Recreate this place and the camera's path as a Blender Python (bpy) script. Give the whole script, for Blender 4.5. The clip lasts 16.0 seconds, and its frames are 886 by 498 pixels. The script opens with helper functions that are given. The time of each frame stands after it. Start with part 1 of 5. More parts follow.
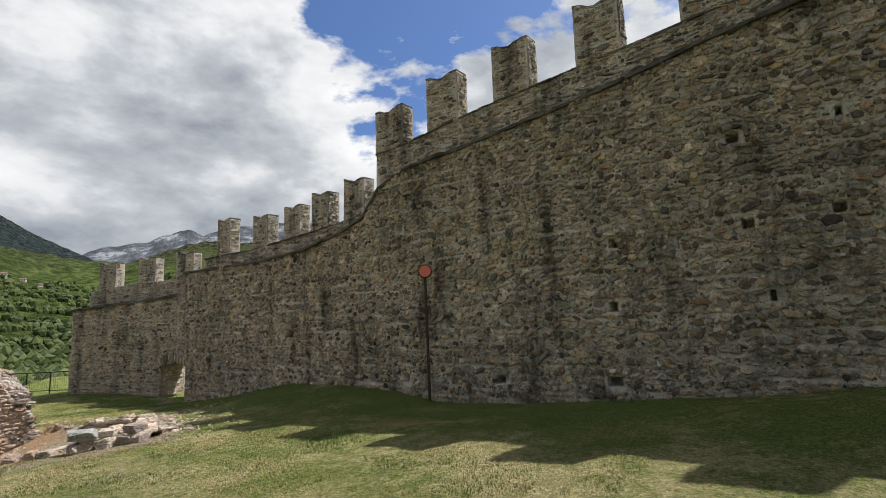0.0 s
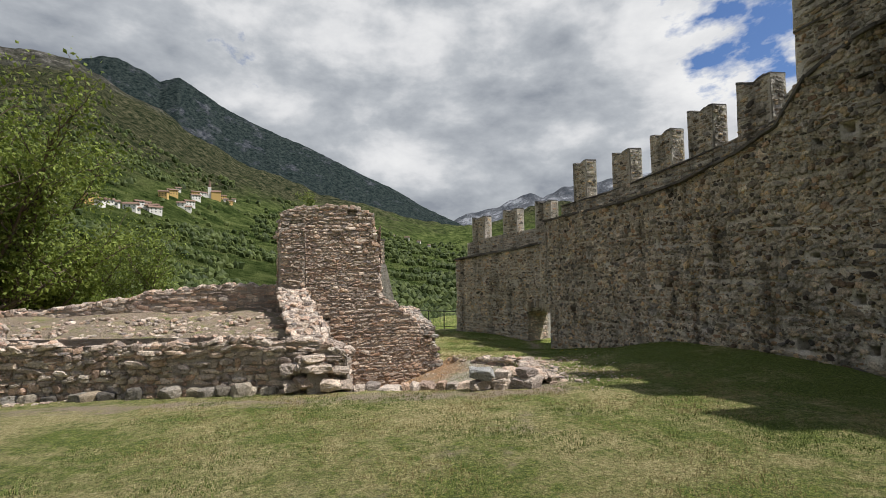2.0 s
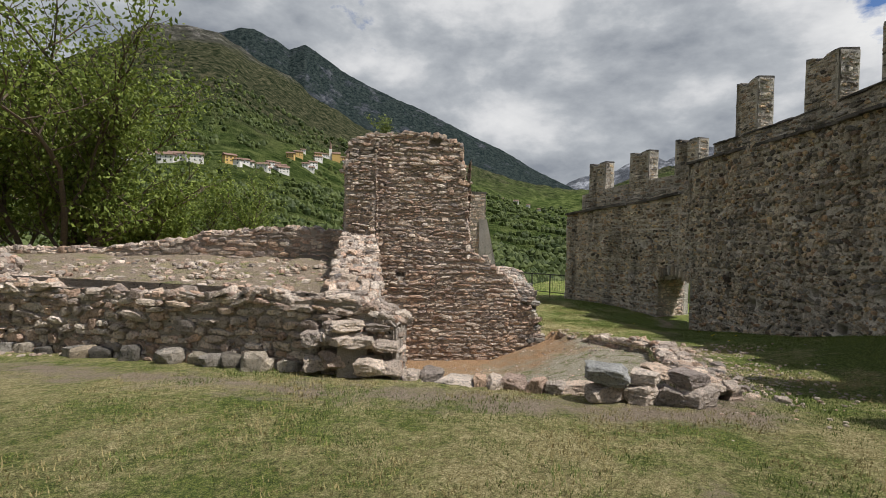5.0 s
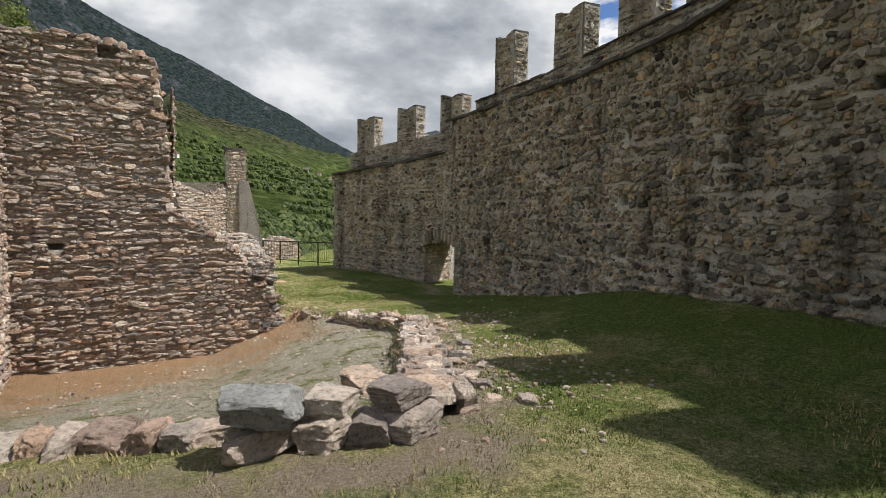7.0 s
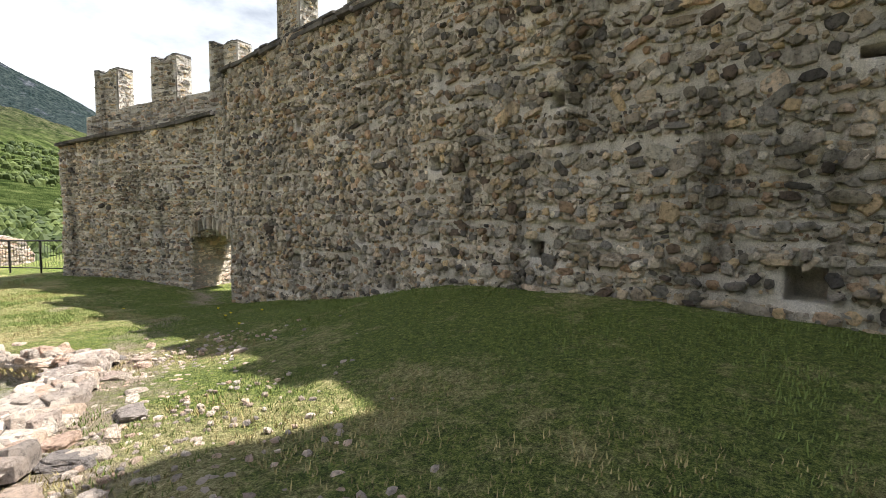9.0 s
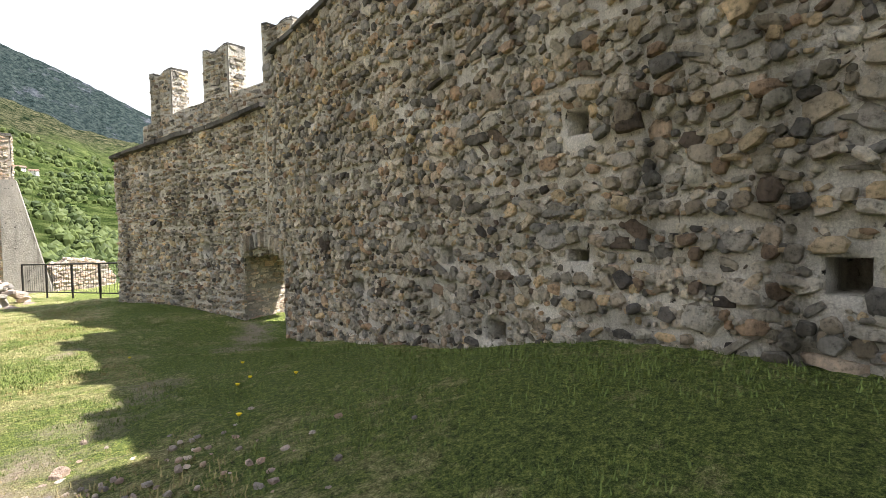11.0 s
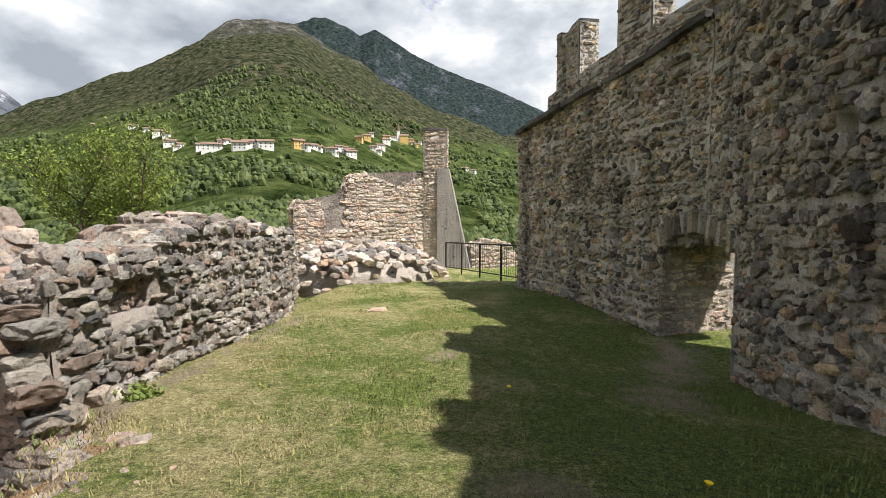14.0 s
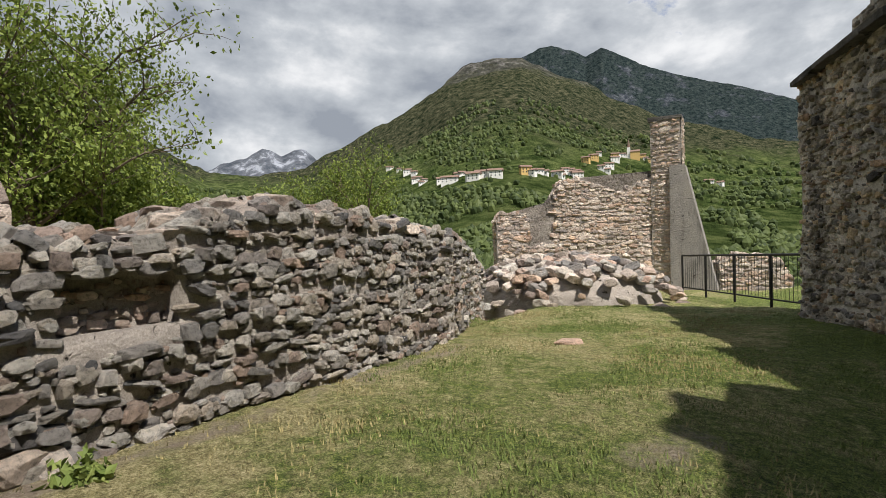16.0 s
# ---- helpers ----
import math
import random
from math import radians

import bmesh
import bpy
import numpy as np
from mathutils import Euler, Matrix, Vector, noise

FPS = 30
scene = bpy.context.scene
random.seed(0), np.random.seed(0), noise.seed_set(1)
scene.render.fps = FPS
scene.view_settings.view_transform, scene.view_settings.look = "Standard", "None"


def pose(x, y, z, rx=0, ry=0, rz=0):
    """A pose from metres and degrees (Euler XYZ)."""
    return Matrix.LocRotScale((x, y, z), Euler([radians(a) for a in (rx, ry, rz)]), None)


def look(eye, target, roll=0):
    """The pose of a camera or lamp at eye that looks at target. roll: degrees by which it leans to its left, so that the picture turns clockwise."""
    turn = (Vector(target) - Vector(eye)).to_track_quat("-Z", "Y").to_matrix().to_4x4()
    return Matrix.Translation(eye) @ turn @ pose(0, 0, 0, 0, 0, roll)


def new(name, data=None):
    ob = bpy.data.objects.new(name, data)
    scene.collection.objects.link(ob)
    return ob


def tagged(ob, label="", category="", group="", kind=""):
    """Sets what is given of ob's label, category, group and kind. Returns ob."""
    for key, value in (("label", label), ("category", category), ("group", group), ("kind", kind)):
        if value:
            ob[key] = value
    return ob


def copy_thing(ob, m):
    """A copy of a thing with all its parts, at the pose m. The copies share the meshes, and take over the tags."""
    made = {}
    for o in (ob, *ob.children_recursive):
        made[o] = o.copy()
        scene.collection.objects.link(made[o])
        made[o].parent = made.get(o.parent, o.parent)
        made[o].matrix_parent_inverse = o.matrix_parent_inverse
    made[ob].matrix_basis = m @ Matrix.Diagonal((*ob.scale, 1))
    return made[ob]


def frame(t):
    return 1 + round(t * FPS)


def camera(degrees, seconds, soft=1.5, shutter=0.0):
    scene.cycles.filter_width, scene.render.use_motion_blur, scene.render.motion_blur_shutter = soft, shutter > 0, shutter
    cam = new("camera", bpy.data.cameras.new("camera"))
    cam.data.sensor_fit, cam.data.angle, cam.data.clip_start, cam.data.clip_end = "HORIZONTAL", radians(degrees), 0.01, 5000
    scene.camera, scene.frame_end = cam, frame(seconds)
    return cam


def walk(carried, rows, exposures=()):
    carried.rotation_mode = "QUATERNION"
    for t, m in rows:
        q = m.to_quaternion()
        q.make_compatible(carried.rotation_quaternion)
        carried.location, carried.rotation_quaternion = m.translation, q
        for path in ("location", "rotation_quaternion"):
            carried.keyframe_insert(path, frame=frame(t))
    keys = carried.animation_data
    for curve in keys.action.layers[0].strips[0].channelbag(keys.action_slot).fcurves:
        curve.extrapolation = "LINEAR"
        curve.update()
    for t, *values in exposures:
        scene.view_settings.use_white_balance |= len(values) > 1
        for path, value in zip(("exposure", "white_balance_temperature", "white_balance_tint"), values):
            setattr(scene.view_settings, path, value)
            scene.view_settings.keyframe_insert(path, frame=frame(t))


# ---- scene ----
cam = camera(84.0, 16.0, 0.65)
PATH = [
    (0, (-12.356, -0.982, 1.700), (-10.769, 0.207, 1.959), -1.92),
    (0.5, (-12.270, -0.137, 1.520), (-10.852, 1.255, 1.751), -1.65),
    (1, (-12.163, 0.580, 1.437), (-10.987, 2.186, 1.632), -1.32),
    (1.5, (-12.006, 1.228, 1.393), (-11.136, 3.023, 1.549), -1.12),
    (2, (-11.842, 1.931, 1.389), (-11.314, 3.857, 1.505), -0.93),
    (2.5, (-11.677, 2.704, 1.339), (-11.446, 4.689, 1.426), -0.50),
    (3, (-11.562, 3.441, 1.285), (-11.464, 5.438, 1.348), -0.24),
    (3.2, (-11.501, 3.714, 1.238), (-11.451, 5.712, 1.294), -0.03),
    (5.3, (-10.449, 6.320, 0.951), (-10.321, 8.315, 0.897), 2.18),
    (5.5, (-10.277, 6.588, 0.972), (-10.053, 8.574, 0.905), 1.86),
    (6, (-9.801, 7.232, 0.882), (-9.322, 9.171, 0.788), 1.74),
    (6.5, (-9.272, 7.774, 0.836), (-8.570, 9.642, 0.707), 1.22),
    (7, (-8.676, 8.387, 0.706), (-7.782, 10.170, 0.566), 1.08),
    (7.5, (-8.028, 8.917, 0.567), (-6.890, 10.555, 0.418), 1.13),
    (8, (-7.365, 9.484, 0.445), (-5.977, 10.916, 0.294), 1.14),
    (8.2, (-7.136, 9.697, 0.412), (-5.671, 11.051, 0.262), 0.55),
    (10.3, (-4.307, 12.507, 0.134), (-2.989, 14.007, 0.035), 0.11),
    (10.5, (-4.137, 12.799, 0.141), (-2.853, 14.330, 0.049), -0.13),
    (11, (-3.962, 13.555, 0.152), (-2.750, 15.144, 0.064), -1.08),
    (11.5, (-3.912, 14.293, 0.152), (-2.802, 15.954, 0.065), -1.17),
    (12, (-3.875, 14.954, 0.197), (-2.903, 16.699, 0.106), -1.10),
    (12.5, (-3.846, 15.521, 0.214), (-3.076, 17.364, 0.110), 0.01),
    (13, (-3.747, 16.036, 0.220), (-3.245, 17.969, 0.120), 0.75),
    (13.5, (-3.661, 16.655, 0.054), (-3.490, 18.645, -0.054), 0.59),
    (14, (-3.474, 17.344, -0.037), (-3.670, 19.331, -0.153), 0.10),
    (14.5, (-3.452, 18.089, -0.166), (-3.962, 20.019, -0.286), -0.32),
    (15, (-3.494, 18.887, -0.295), (-4.305, 20.712, -0.392), -0.98),
    (15.5, (-3.590, 19.648, -0.414), (-4.552, 21.401, -0.476), -1.20),
    (16, (-3.608, 20.352, -0.470), (-4.658, 22.054, -0.482), -1.34),
]
walk(cam, [(t, look(eye, target, roll)) for t, eye, target, roll in PATH], [(0, 0.35), (1.5, 0.2), (3.2, 0.12), (5.5, 0.05), (7, 0.3), (8.2, 1.05), (10.5, 1.75), (12.5, 1.6), (13.5, 1.1), (14.5, 0.6), (16, 0.4)])

# ---- sky and sun ----
SUN = Vector((0.58, -0.20, 1.0)).normalized()          # towards the sun
world = bpy.data.worlds.new("world")
scene.world = world
world.use_nodes = True
wn, wl = world.node_tree.nodes, world.node_tree.links
wn.clear()


def node(tree, kind, **sets):
    n = tree.nodes.new(kind)
    for key, value in sets.items():
        n.inputs[key].default_value = value
    return n


def ramp(tree, fac, stops):
    n = tree.nodes.new("ShaderNodeValToRGB")
    el = n.color_ramp.elements
    el[0].position, el[1].position = stops[0][0], stops[-1][0]
    el[0].color, el[1].color = (*stops[0][1], 1), (*stops[-1][1], 1)
    for pos, col in stops[1:-1]:
        e = el.new(pos)
        e.color = (*col, 1)
    tree.links.new(fac, n.inputs["Fac"])
    return n.outputs["Color"]


def mix(tree, fac, a, b, blend="MIX"):
    n = tree.nodes.new("ShaderNodeMix")
    n.data_type, n.blend_type = "RGBA", blend
    for slot, v in ((0, fac), (6, a), (7, b)):
        if hasattr(v, "links"):
            tree.links.new(v, n.inputs[slot])
        else:
            n.inputs[slot].default_value = v if slot == 0 else (*v, 1)
    return n.outputs[2]


def math_node(tree, op, a, b=0.0, c=0.0):
    n = tree.nodes.new("ShaderNodeMath")
    n.operation = op
    for slot, v in ((0, a), (1, b), (2, c)):
        if hasattr(v, "links"):
            tree.links.new(v, n.inputs[slot])
        else:
            n.inputs[slot].default_value = v
    return n.outputs[0]


def noise_node(tree, vec, scale, detail=5.0, rough=0.55, distort=0.0):
    n = node(tree, "ShaderNodeTexNoise", Scale=scale, Detail=detail, Roughness=rough, Distortion=distort)
    tree.links.new(vec, n.inputs["Vector"])
    return n.outputs["Fac"]


def sky():
    tr = world.node_tree
    out = tr.nodes.new("ShaderNodeOutputWorld")
    bg = node(tr, "ShaderNodeBackground", Strength=0.082)
    st = tr.nodes.new("ShaderNodeTexSky")
    st.sky_type, st.sun_disc = "NISHITA", False
    st.sun_elevation, st.sun_rotation = math.asin(SUN.z), math.atan2(SUN.x, SUN.y)
    tc = tr.nodes.new("ShaderNodeTexCoord")
    sep = tr.nodes.new("ShaderNodeSeparateXYZ")
    tr.links.new(tc.outputs["Generated"], sep.inputs[0])
    billow = node(tr, "ShaderNodeMapping", Scale=(1.0, 1.0, 1.9), Location=(0.35, 0.1, 0.0))
    tr.links.new(tc.outputs["Generated"], billow.inputs["Vector"])
    big = noise_node(tr, billow.outputs[0], 2.7, 12.0, 0.58, 0.15)
    shade = noise_node(tr, billow.outputs[0], 4.6, 9.0, 0.55, 0.1)
    # blue breaks overhead and towards the south-east, above the wall
    lean = math_node(tr, "ADD", math_node(tr, "MULTIPLY_ADD", sep.outputs[0], -0.13, 0.23), math_node(tr, "MULTIPLY", sep.outputs[2], -0.30))
    thick = math_node(tr, "ADD", big, lean)
    mask = ramp(tr, thick, [(0.45, (0, 0, 0)), (0.50, (1, 1, 1))])
    depth = math_node(tr, "MULTIPLY_ADD", shade, 0.75, math_node(tr, "MULTIPLY", thick, 0.55))
    cloud = ramp(tr, depth, [(0.50, (9.8, 9.8, 9.8)), (0.62, (8.0, 8.1, 8.3)), (0.72, (5.2, 5.5, 5.9)), (0.86, (3.0, 3.3, 3.8))])
    blue = mix(tr, 1.0, st.outputs[0], (0.62, 0.80, 1.1), "MULTIPLY")
    col = mix(tr, mask, blue, cloud)
    tr.links.new(col, bg.inputs["Color"])
    tr.links.new(bg.outputs[0], out.inputs["Surface"])


sky()
sun_data = bpy.data.lights.new("sun", "SUN")
sun_data.energy, sun_data.angle, sun_data.color = 5.0, radians(0.6), (1.0, 0.955, 0.895)
sun = new("sun", sun_data)
sun.matrix_world = look(SUN * 50, (0, 0, 0))


# ---- materials ----
def material(name, rough=0.9):
    m = bpy.data.materials.new(name)
    m.use_nodes = True
    tr = m.node_tree
    b = tr.nodes["Principled BSDF"]
    b.inputs["Roughness"].default_value = rough
    b.inputs["Specular IOR Level"].default_value = 0.25
    geo = tr.nodes.new("ShaderNodeNewGeometry")
    return m, tr, b, geo


def bump(tr, b, height, strength=0.5, dist=0.02):
    n = node(tr, "ShaderNodeBump", Strength=strength, Distance=dist)
    tr.links.new(height, n.inputs["Height"])
    tr.links.new(n.outputs[0], b.inputs["Normal"])


def streaks(tr, pos):
    """Rain stains, drawn out downwards, and broad weathering."""
    mp = node(tr, "ShaderNodeMapping", Scale=(1.6, 1.6, 0.28))
    tr.links.new(pos, mp.inputs["Vector"])
    a = ramp(tr, noise_node(tr, mp.outputs[0], 1.0, 6.0, 0.65), [(0.34, (0.45, 0.44, 0.42)), (0.47, (1.05, 1.045, 1.03)), (0.66, (1.3, 1.27, 1.22))])
    return a


def stone_material(name, palette, by_object=False, stained=False):
    m, tr, b, geo = material(name)
    if by_object:
        rnd = tr.nodes.new("ShaderNodeObjectInfo").outputs["Random"]
    else:
        rnd = geo.outputs["Random Per Island"]
    base = ramp(tr, rnd, [(i / (len(palette) - 1), c) for i, c in enumerate(palette)])
    pos = geo.outputs["Position"]
    fine = noise_node(tr, pos, 22.0, 6.0, 0.7)
    wide = noise_node(tr, pos, 2.2, 4.0)
    grain = ramp(tr, fine, [(0.29, (0.38, 0.37, 0.36)), (0.47, (1.3, 1.29, 1.27)), (0.70, (1.75, 1.7, 1.64))])
    col = mix(tr, 1.0, base, grain, "MULTIPLY")
    lichen = ramp(tr, wide, [(0.4, (0.72, 0.71, 0.68)), (0.7, (1.12, 1.1, 1.06))])
    col = mix(tr, 1.0, col, lichen, "MULTIPLY")
    tr.links.new(col, b.inputs["Base Color"])
    if stained:
        col = mix(tr, 1.0, col, streaks(tr, pos), "MULTIPLY")
    tr.links.new(col, b.inputs["Base Color"])
    bump(tr, b, noise_node(tr, pos, 17.0, 10.0, 0.8), 1.0, 0.09)
    return m


def mortar_material(name, a, c, scale=9.0, stained=True):
    m, tr, b, geo = material(name)
    pos = geo.outputs["Position"]
    col = ramp(tr, noise_node(tr, pos, 1.1, 8.0, 0.6), [(0.3, a), (0.7, c)])
    grit = ramp(tr, noise_node(tr, pos, 60.0, 4.0, 0.8), [(0.3, (0.6, 0.6, 0.6)), (0.7, (1.2, 1.2, 1.2))])
    col = mix(tr, 1.0, col, grit, "MULTIPLY")
    if stained:
        col = mix(tr, 1.0, col, streaks(tr, pos), "MULTIPLY")
    tr.links.new(col, b.inputs["Base Color"])
    # open joints and weathered-out hollows, their deep shade painted in near-black
    shaded_pits = ramp(tr, noise_node(tr, pos, 8.5, 5.0, 0.6, 0.6), [(0.31, (0.08, 0.075, 0.07)), (0.37, (1, 1, 1))])
    col = mix(tr, 1.0, col, shaded_pits, "MULTIPLY")
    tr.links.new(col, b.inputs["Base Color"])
    bump(tr, b, math_node(tr, "MULTIPLY_ADD", shaded_pits, 0.5, noise_node(tr, pos, scale, 8.0, 0.75)), 1.0, 0.09)
    return m


DARK = [(0.14, 0.135, 0.13), (0.38, 0.345, 0.305), (0.24, 0.225, 0.215), (0.45, 0.35, 0.23), (0.29, 0.28, 0.275), (0.055, 0.05, 0.05), (0.34, 0.24, 0.17), (0.50, 0.47, 0.43), (0.22, 0.185, 0.15), (0.38, 0.36, 0.33), (0.085, 0.08, 0.078), (0.30, 0.27, 0.22)]
PALE = [(0.40, 0.365, 0.335), (0.55, 0.50, 0.45), (0.27, 0.245, 0.23), (0.47, 0.36, 0.28), (0.60, 0.565, 0.52), (0.35, 0.32, 0.30), (0.44, 0.33, 0.27), (0.22, 0.21, 0.21), (0.50, 0.44, 0.38)]
M_STONE = stone_material("castle_stone", [tuple(v * 1.15 for v in c) for c in DARK], False, True)
M_STONE_ONE = stone_material("castle_stone_single", [tuple(v * 1.15 for v in c) for c in DARK], True, True)
GREY = [(0.30, 0.285, 0.27), (0.44, 0.42, 0.39), (0.17, 0.165, 0.165), (0.38, 0.33, 0.28), (0.52, 0.49, 0.45), (0.24, 0.225, 0.22), (0.36, 0.27, 0.22), (0.11, 0.11, 0.115), (0.42, 0.38, 0.33)]
PALE = [(r * 1.17, g * 1.1, b * 1.07) for r, g, b in PALE]
M_PALE = stone_material("ruin_stone", PALE)
M_GREY = stone_material("garden_stone", GREY)
M_GREY_ONE = stone_material("garden_stone_single", GREY, True)
M_PALE_ONE = stone_material("ruin_stone_single", PALE, True)
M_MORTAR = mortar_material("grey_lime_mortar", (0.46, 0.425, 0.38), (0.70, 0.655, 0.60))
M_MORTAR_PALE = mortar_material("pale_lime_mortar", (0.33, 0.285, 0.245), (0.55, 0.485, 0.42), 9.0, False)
M_COPING = mortar_material("dark_weathered_coping", (0.07, 0.065, 0.06), (0.19, 0.175, 0.16), 14.0)
M_PLASTER = mortar_material("smooth_grey_render", (0.27, 0.25, 0.23), (0.38, 0.35, 0.32), 20.0)


def plain(name, col, rough=0.6, metal=0.0, var=0.25):
    m, tr, b, geo = material(name, rough)
    n = noise_node(tr, geo.outputs["Position"], 14.0, 5.0, 0.6)
    tr.links.new(ramp(tr, n, [(0.3, tuple(c * (1 - var) for c in col)), (0.7, tuple(c * (1 + var) for c in col))]), b.inputs["Base Color"])
    b.inputs["Metallic"].default_value = metal
    return m


def grass_ground():
    m, tr, b, geo = material("turf", 0.95)
    pos = geo.outputs["Position"]
    blades = math_node(tr, "MULTIPLY_ADD", noise_node(tr, pos, 70.0, 6.0, 0.85), 0.6, math_node(tr, "MULTIPLY", noise_node(tr, pos, 19.0, 6.0, 0.8), 0.4))
    green = ramp(tr, blades, [(0.40, (0.010, 0.020, 0.004)), (0.5, (0.105, 0.150, 0.026)), (0.59, (0.37, 0.40, 0.10))])
    dry = ramp(tr, blades, [(0.40, (0.07, 0.055, 0.02)), (0.5, (0.35, 0.305, 0.13)), (0.59, (0.74, 0.64, 0.37))])
    both = math_node(tr, "MULTIPLY_ADD", noise_node(tr, pos, 3.6, 9.0, 0.8), 0.65, math_node(tr, "MULTIPLY", noise_node(tr, pos, 0.5, 7.0, 0.65), 0.6))
    # the strip under the curtain wall is greener, with fewer dry patches
    east = tr.nodes.new("ShaderNodeSeparateXYZ")
    tr.links.new(pos, east.inputs[0])
    less_dry = ramp(tr, math_node(tr, "MULTIPLY", east.outputs[0], -0.1), [(0.25, (0.10, 0.10, 0.10)), (0.55, (0, 0, 0))])
    patch = ramp(tr, math_node(tr, "SUBTRACT", both, less_dry), [(0.54, (0, 0, 0)), (0.70, (1, 1, 1))])
    col = mix(tr, patch, green, dry)
    earth = ramp(tr, noise_node(tr, pos, 40.0, 9.0, 0.85), [(0.34, (0.13, 0.095, 0.06)), (0.5, (0.33, 0.26, 0.19)), (0.66, (0.55, 0.47, 0.37))])
    att = tr.nodes.new("ShaderNodeAttribute")
    att.attribute_name = "bare"
    spots = math_node(tr, "ADD", att.outputs["Fac"], math_node(tr, "MULTIPLY_ADD", noise_node(tr, pos, 1.7, 6.0, 0.7), 1.6, -0.98))
    bare = ramp(tr, spots, [(0.25, (0, 0, 0)), (0.6, (1, 1, 1))])
    col = mix(tr, bare, col, earth)
    tr.links.new(col, b.inputs["Base Color"])
    bump(tr, b, blades, 1.0, 0.12)
    return m


def gravel_floor():
    m, tr, b, geo = material("leaf_litter_and_gravel", 0.95)
    pos = geo.outputs["Position"]
    litter = ramp(tr, noise_node(tr, pos, 45.0, 8.0, 0.85), [(0.38, (0.10, 0.05, 0.025)), (0.5, (0.42, 0.25, 0.13)), (0.62, (0.68, 0.50, 0.31))])
    gravel = ramp(tr, noise_node(tr, pos, 50.0, 8.0, 0.85), [(0.38, (0.11, 0.095, 0.065)), (0.5, (0.38, 0.34, 0.25)), (0.62, (0.70, 0.65, 0.55))])
    # leaves gather under the tall wall, weeds come up through the gravel
    north = tr.nodes.new("ShaderNodeSeparateXYZ")
    tr.links.new(pos, north.inputs[0])
    lee = math_node(tr, "MULTIPLY_ADD", north.outputs[1], -0.075, 1.77)
    sel = ramp(tr, math_node(tr, "ADD", math_node(tr, "MULTIPLY_ADD", north.outputs[0], 0.03, lee), noise_node(tr, pos, 1.1, 9.0, 0.75)), [(0.50, (0, 0, 0)), (0.72, (1, 1, 1))])
    weeds = ramp(tr, noise_node(tr, pos, 2.4, 9.0, 0.8), [(0.50, (0, 0, 0)), (0.60, (1, 1, 1))])
    weedy = ramp(tr, noise_node(tr, pos, 50.0, 8.0, 0.85), [(0.36, (0.02, 0.035, 0.006)), (0.5, (0.13, 0.15, 0.035)), (0.64, (0.33, 0.33, 0.12))])
    ground = mix(tr, math_node(tr, "MULTIPLY", weeds, sel), mix(tr, sel, litter, gravel), weedy)
    tr.links.new(ground, b.inputs["Base Color"])
    bump(tr, b, noise_node(tr, pos, 30.0, 9.0, 0.85), 1.0, 0.10)
    return m


M_GRASS, M_PIT = grass_ground(), gravel_floor()
M_BLADE = plain("grass_blades", (0.115, 0.15, 0.035), 0.8, 0.0, 0.45)
M_BLADE_DRY = plain("dry_grass_blades", (0.28, 0.23, 0.10), 0.8, 0.0, 0.35)
M_IRON = plain("dark_painted_iron", (0.035, 0.033, 0.032), 0.5, 0.6)
M_RUST = plain("rusty_steel_pole", (0.085, 0.06, 0.045), 0.7, 0.4)
M_RED = plain("faded_red_reflector", (0.62, 0.16, 0.10), 0.45, 0.0, 0.1)
M_BARK = plain("bark", (0.11, 0.085, 0.06), 0.95)
M_YELLOW = plain("dandelion_yellow", (0.8, 0.6, 0.02), 0.7, 0.0, 0.05)


def leaf_material(name, a, c):
    m, tr, b, geo = material(name, 0.6)
    tr.links.new(ramp(tr, geo.outputs["Random Per Island"], [(0.0, a), (1.0, c)]), b.inputs["Base Color"])
    b.inputs["Subsurface Weight"].default_value = 0.0
    tl = tr.nodes.new("ShaderNodeBsdfTranslucent")
    tr.links.new(ramp(tr, geo.outputs["Random Per Island"], [(0.0, a), (1.0, c)]), tl.inputs["Color"])
    ms = node(tr, "ShaderNodeMixShader", Fac=0.35)
    tr.links.new(b.outputs[0], ms.inputs[1])
    tr.links.new(tl.outputs[0], ms.inputs[2])
    tr.links.new(ms.outputs[0], tr.nodes["Material Output"].inputs["Surface"])
    return m


M_LEAF = leaf_material("spring_leaves", (0.085, 0.125, 0.02), (0.27, 0.33, 0.07))
M_WEED = leaf_material("weed_leaves", (0.10, 0.15, 0.03), (0.24, 0.28, 0.08))


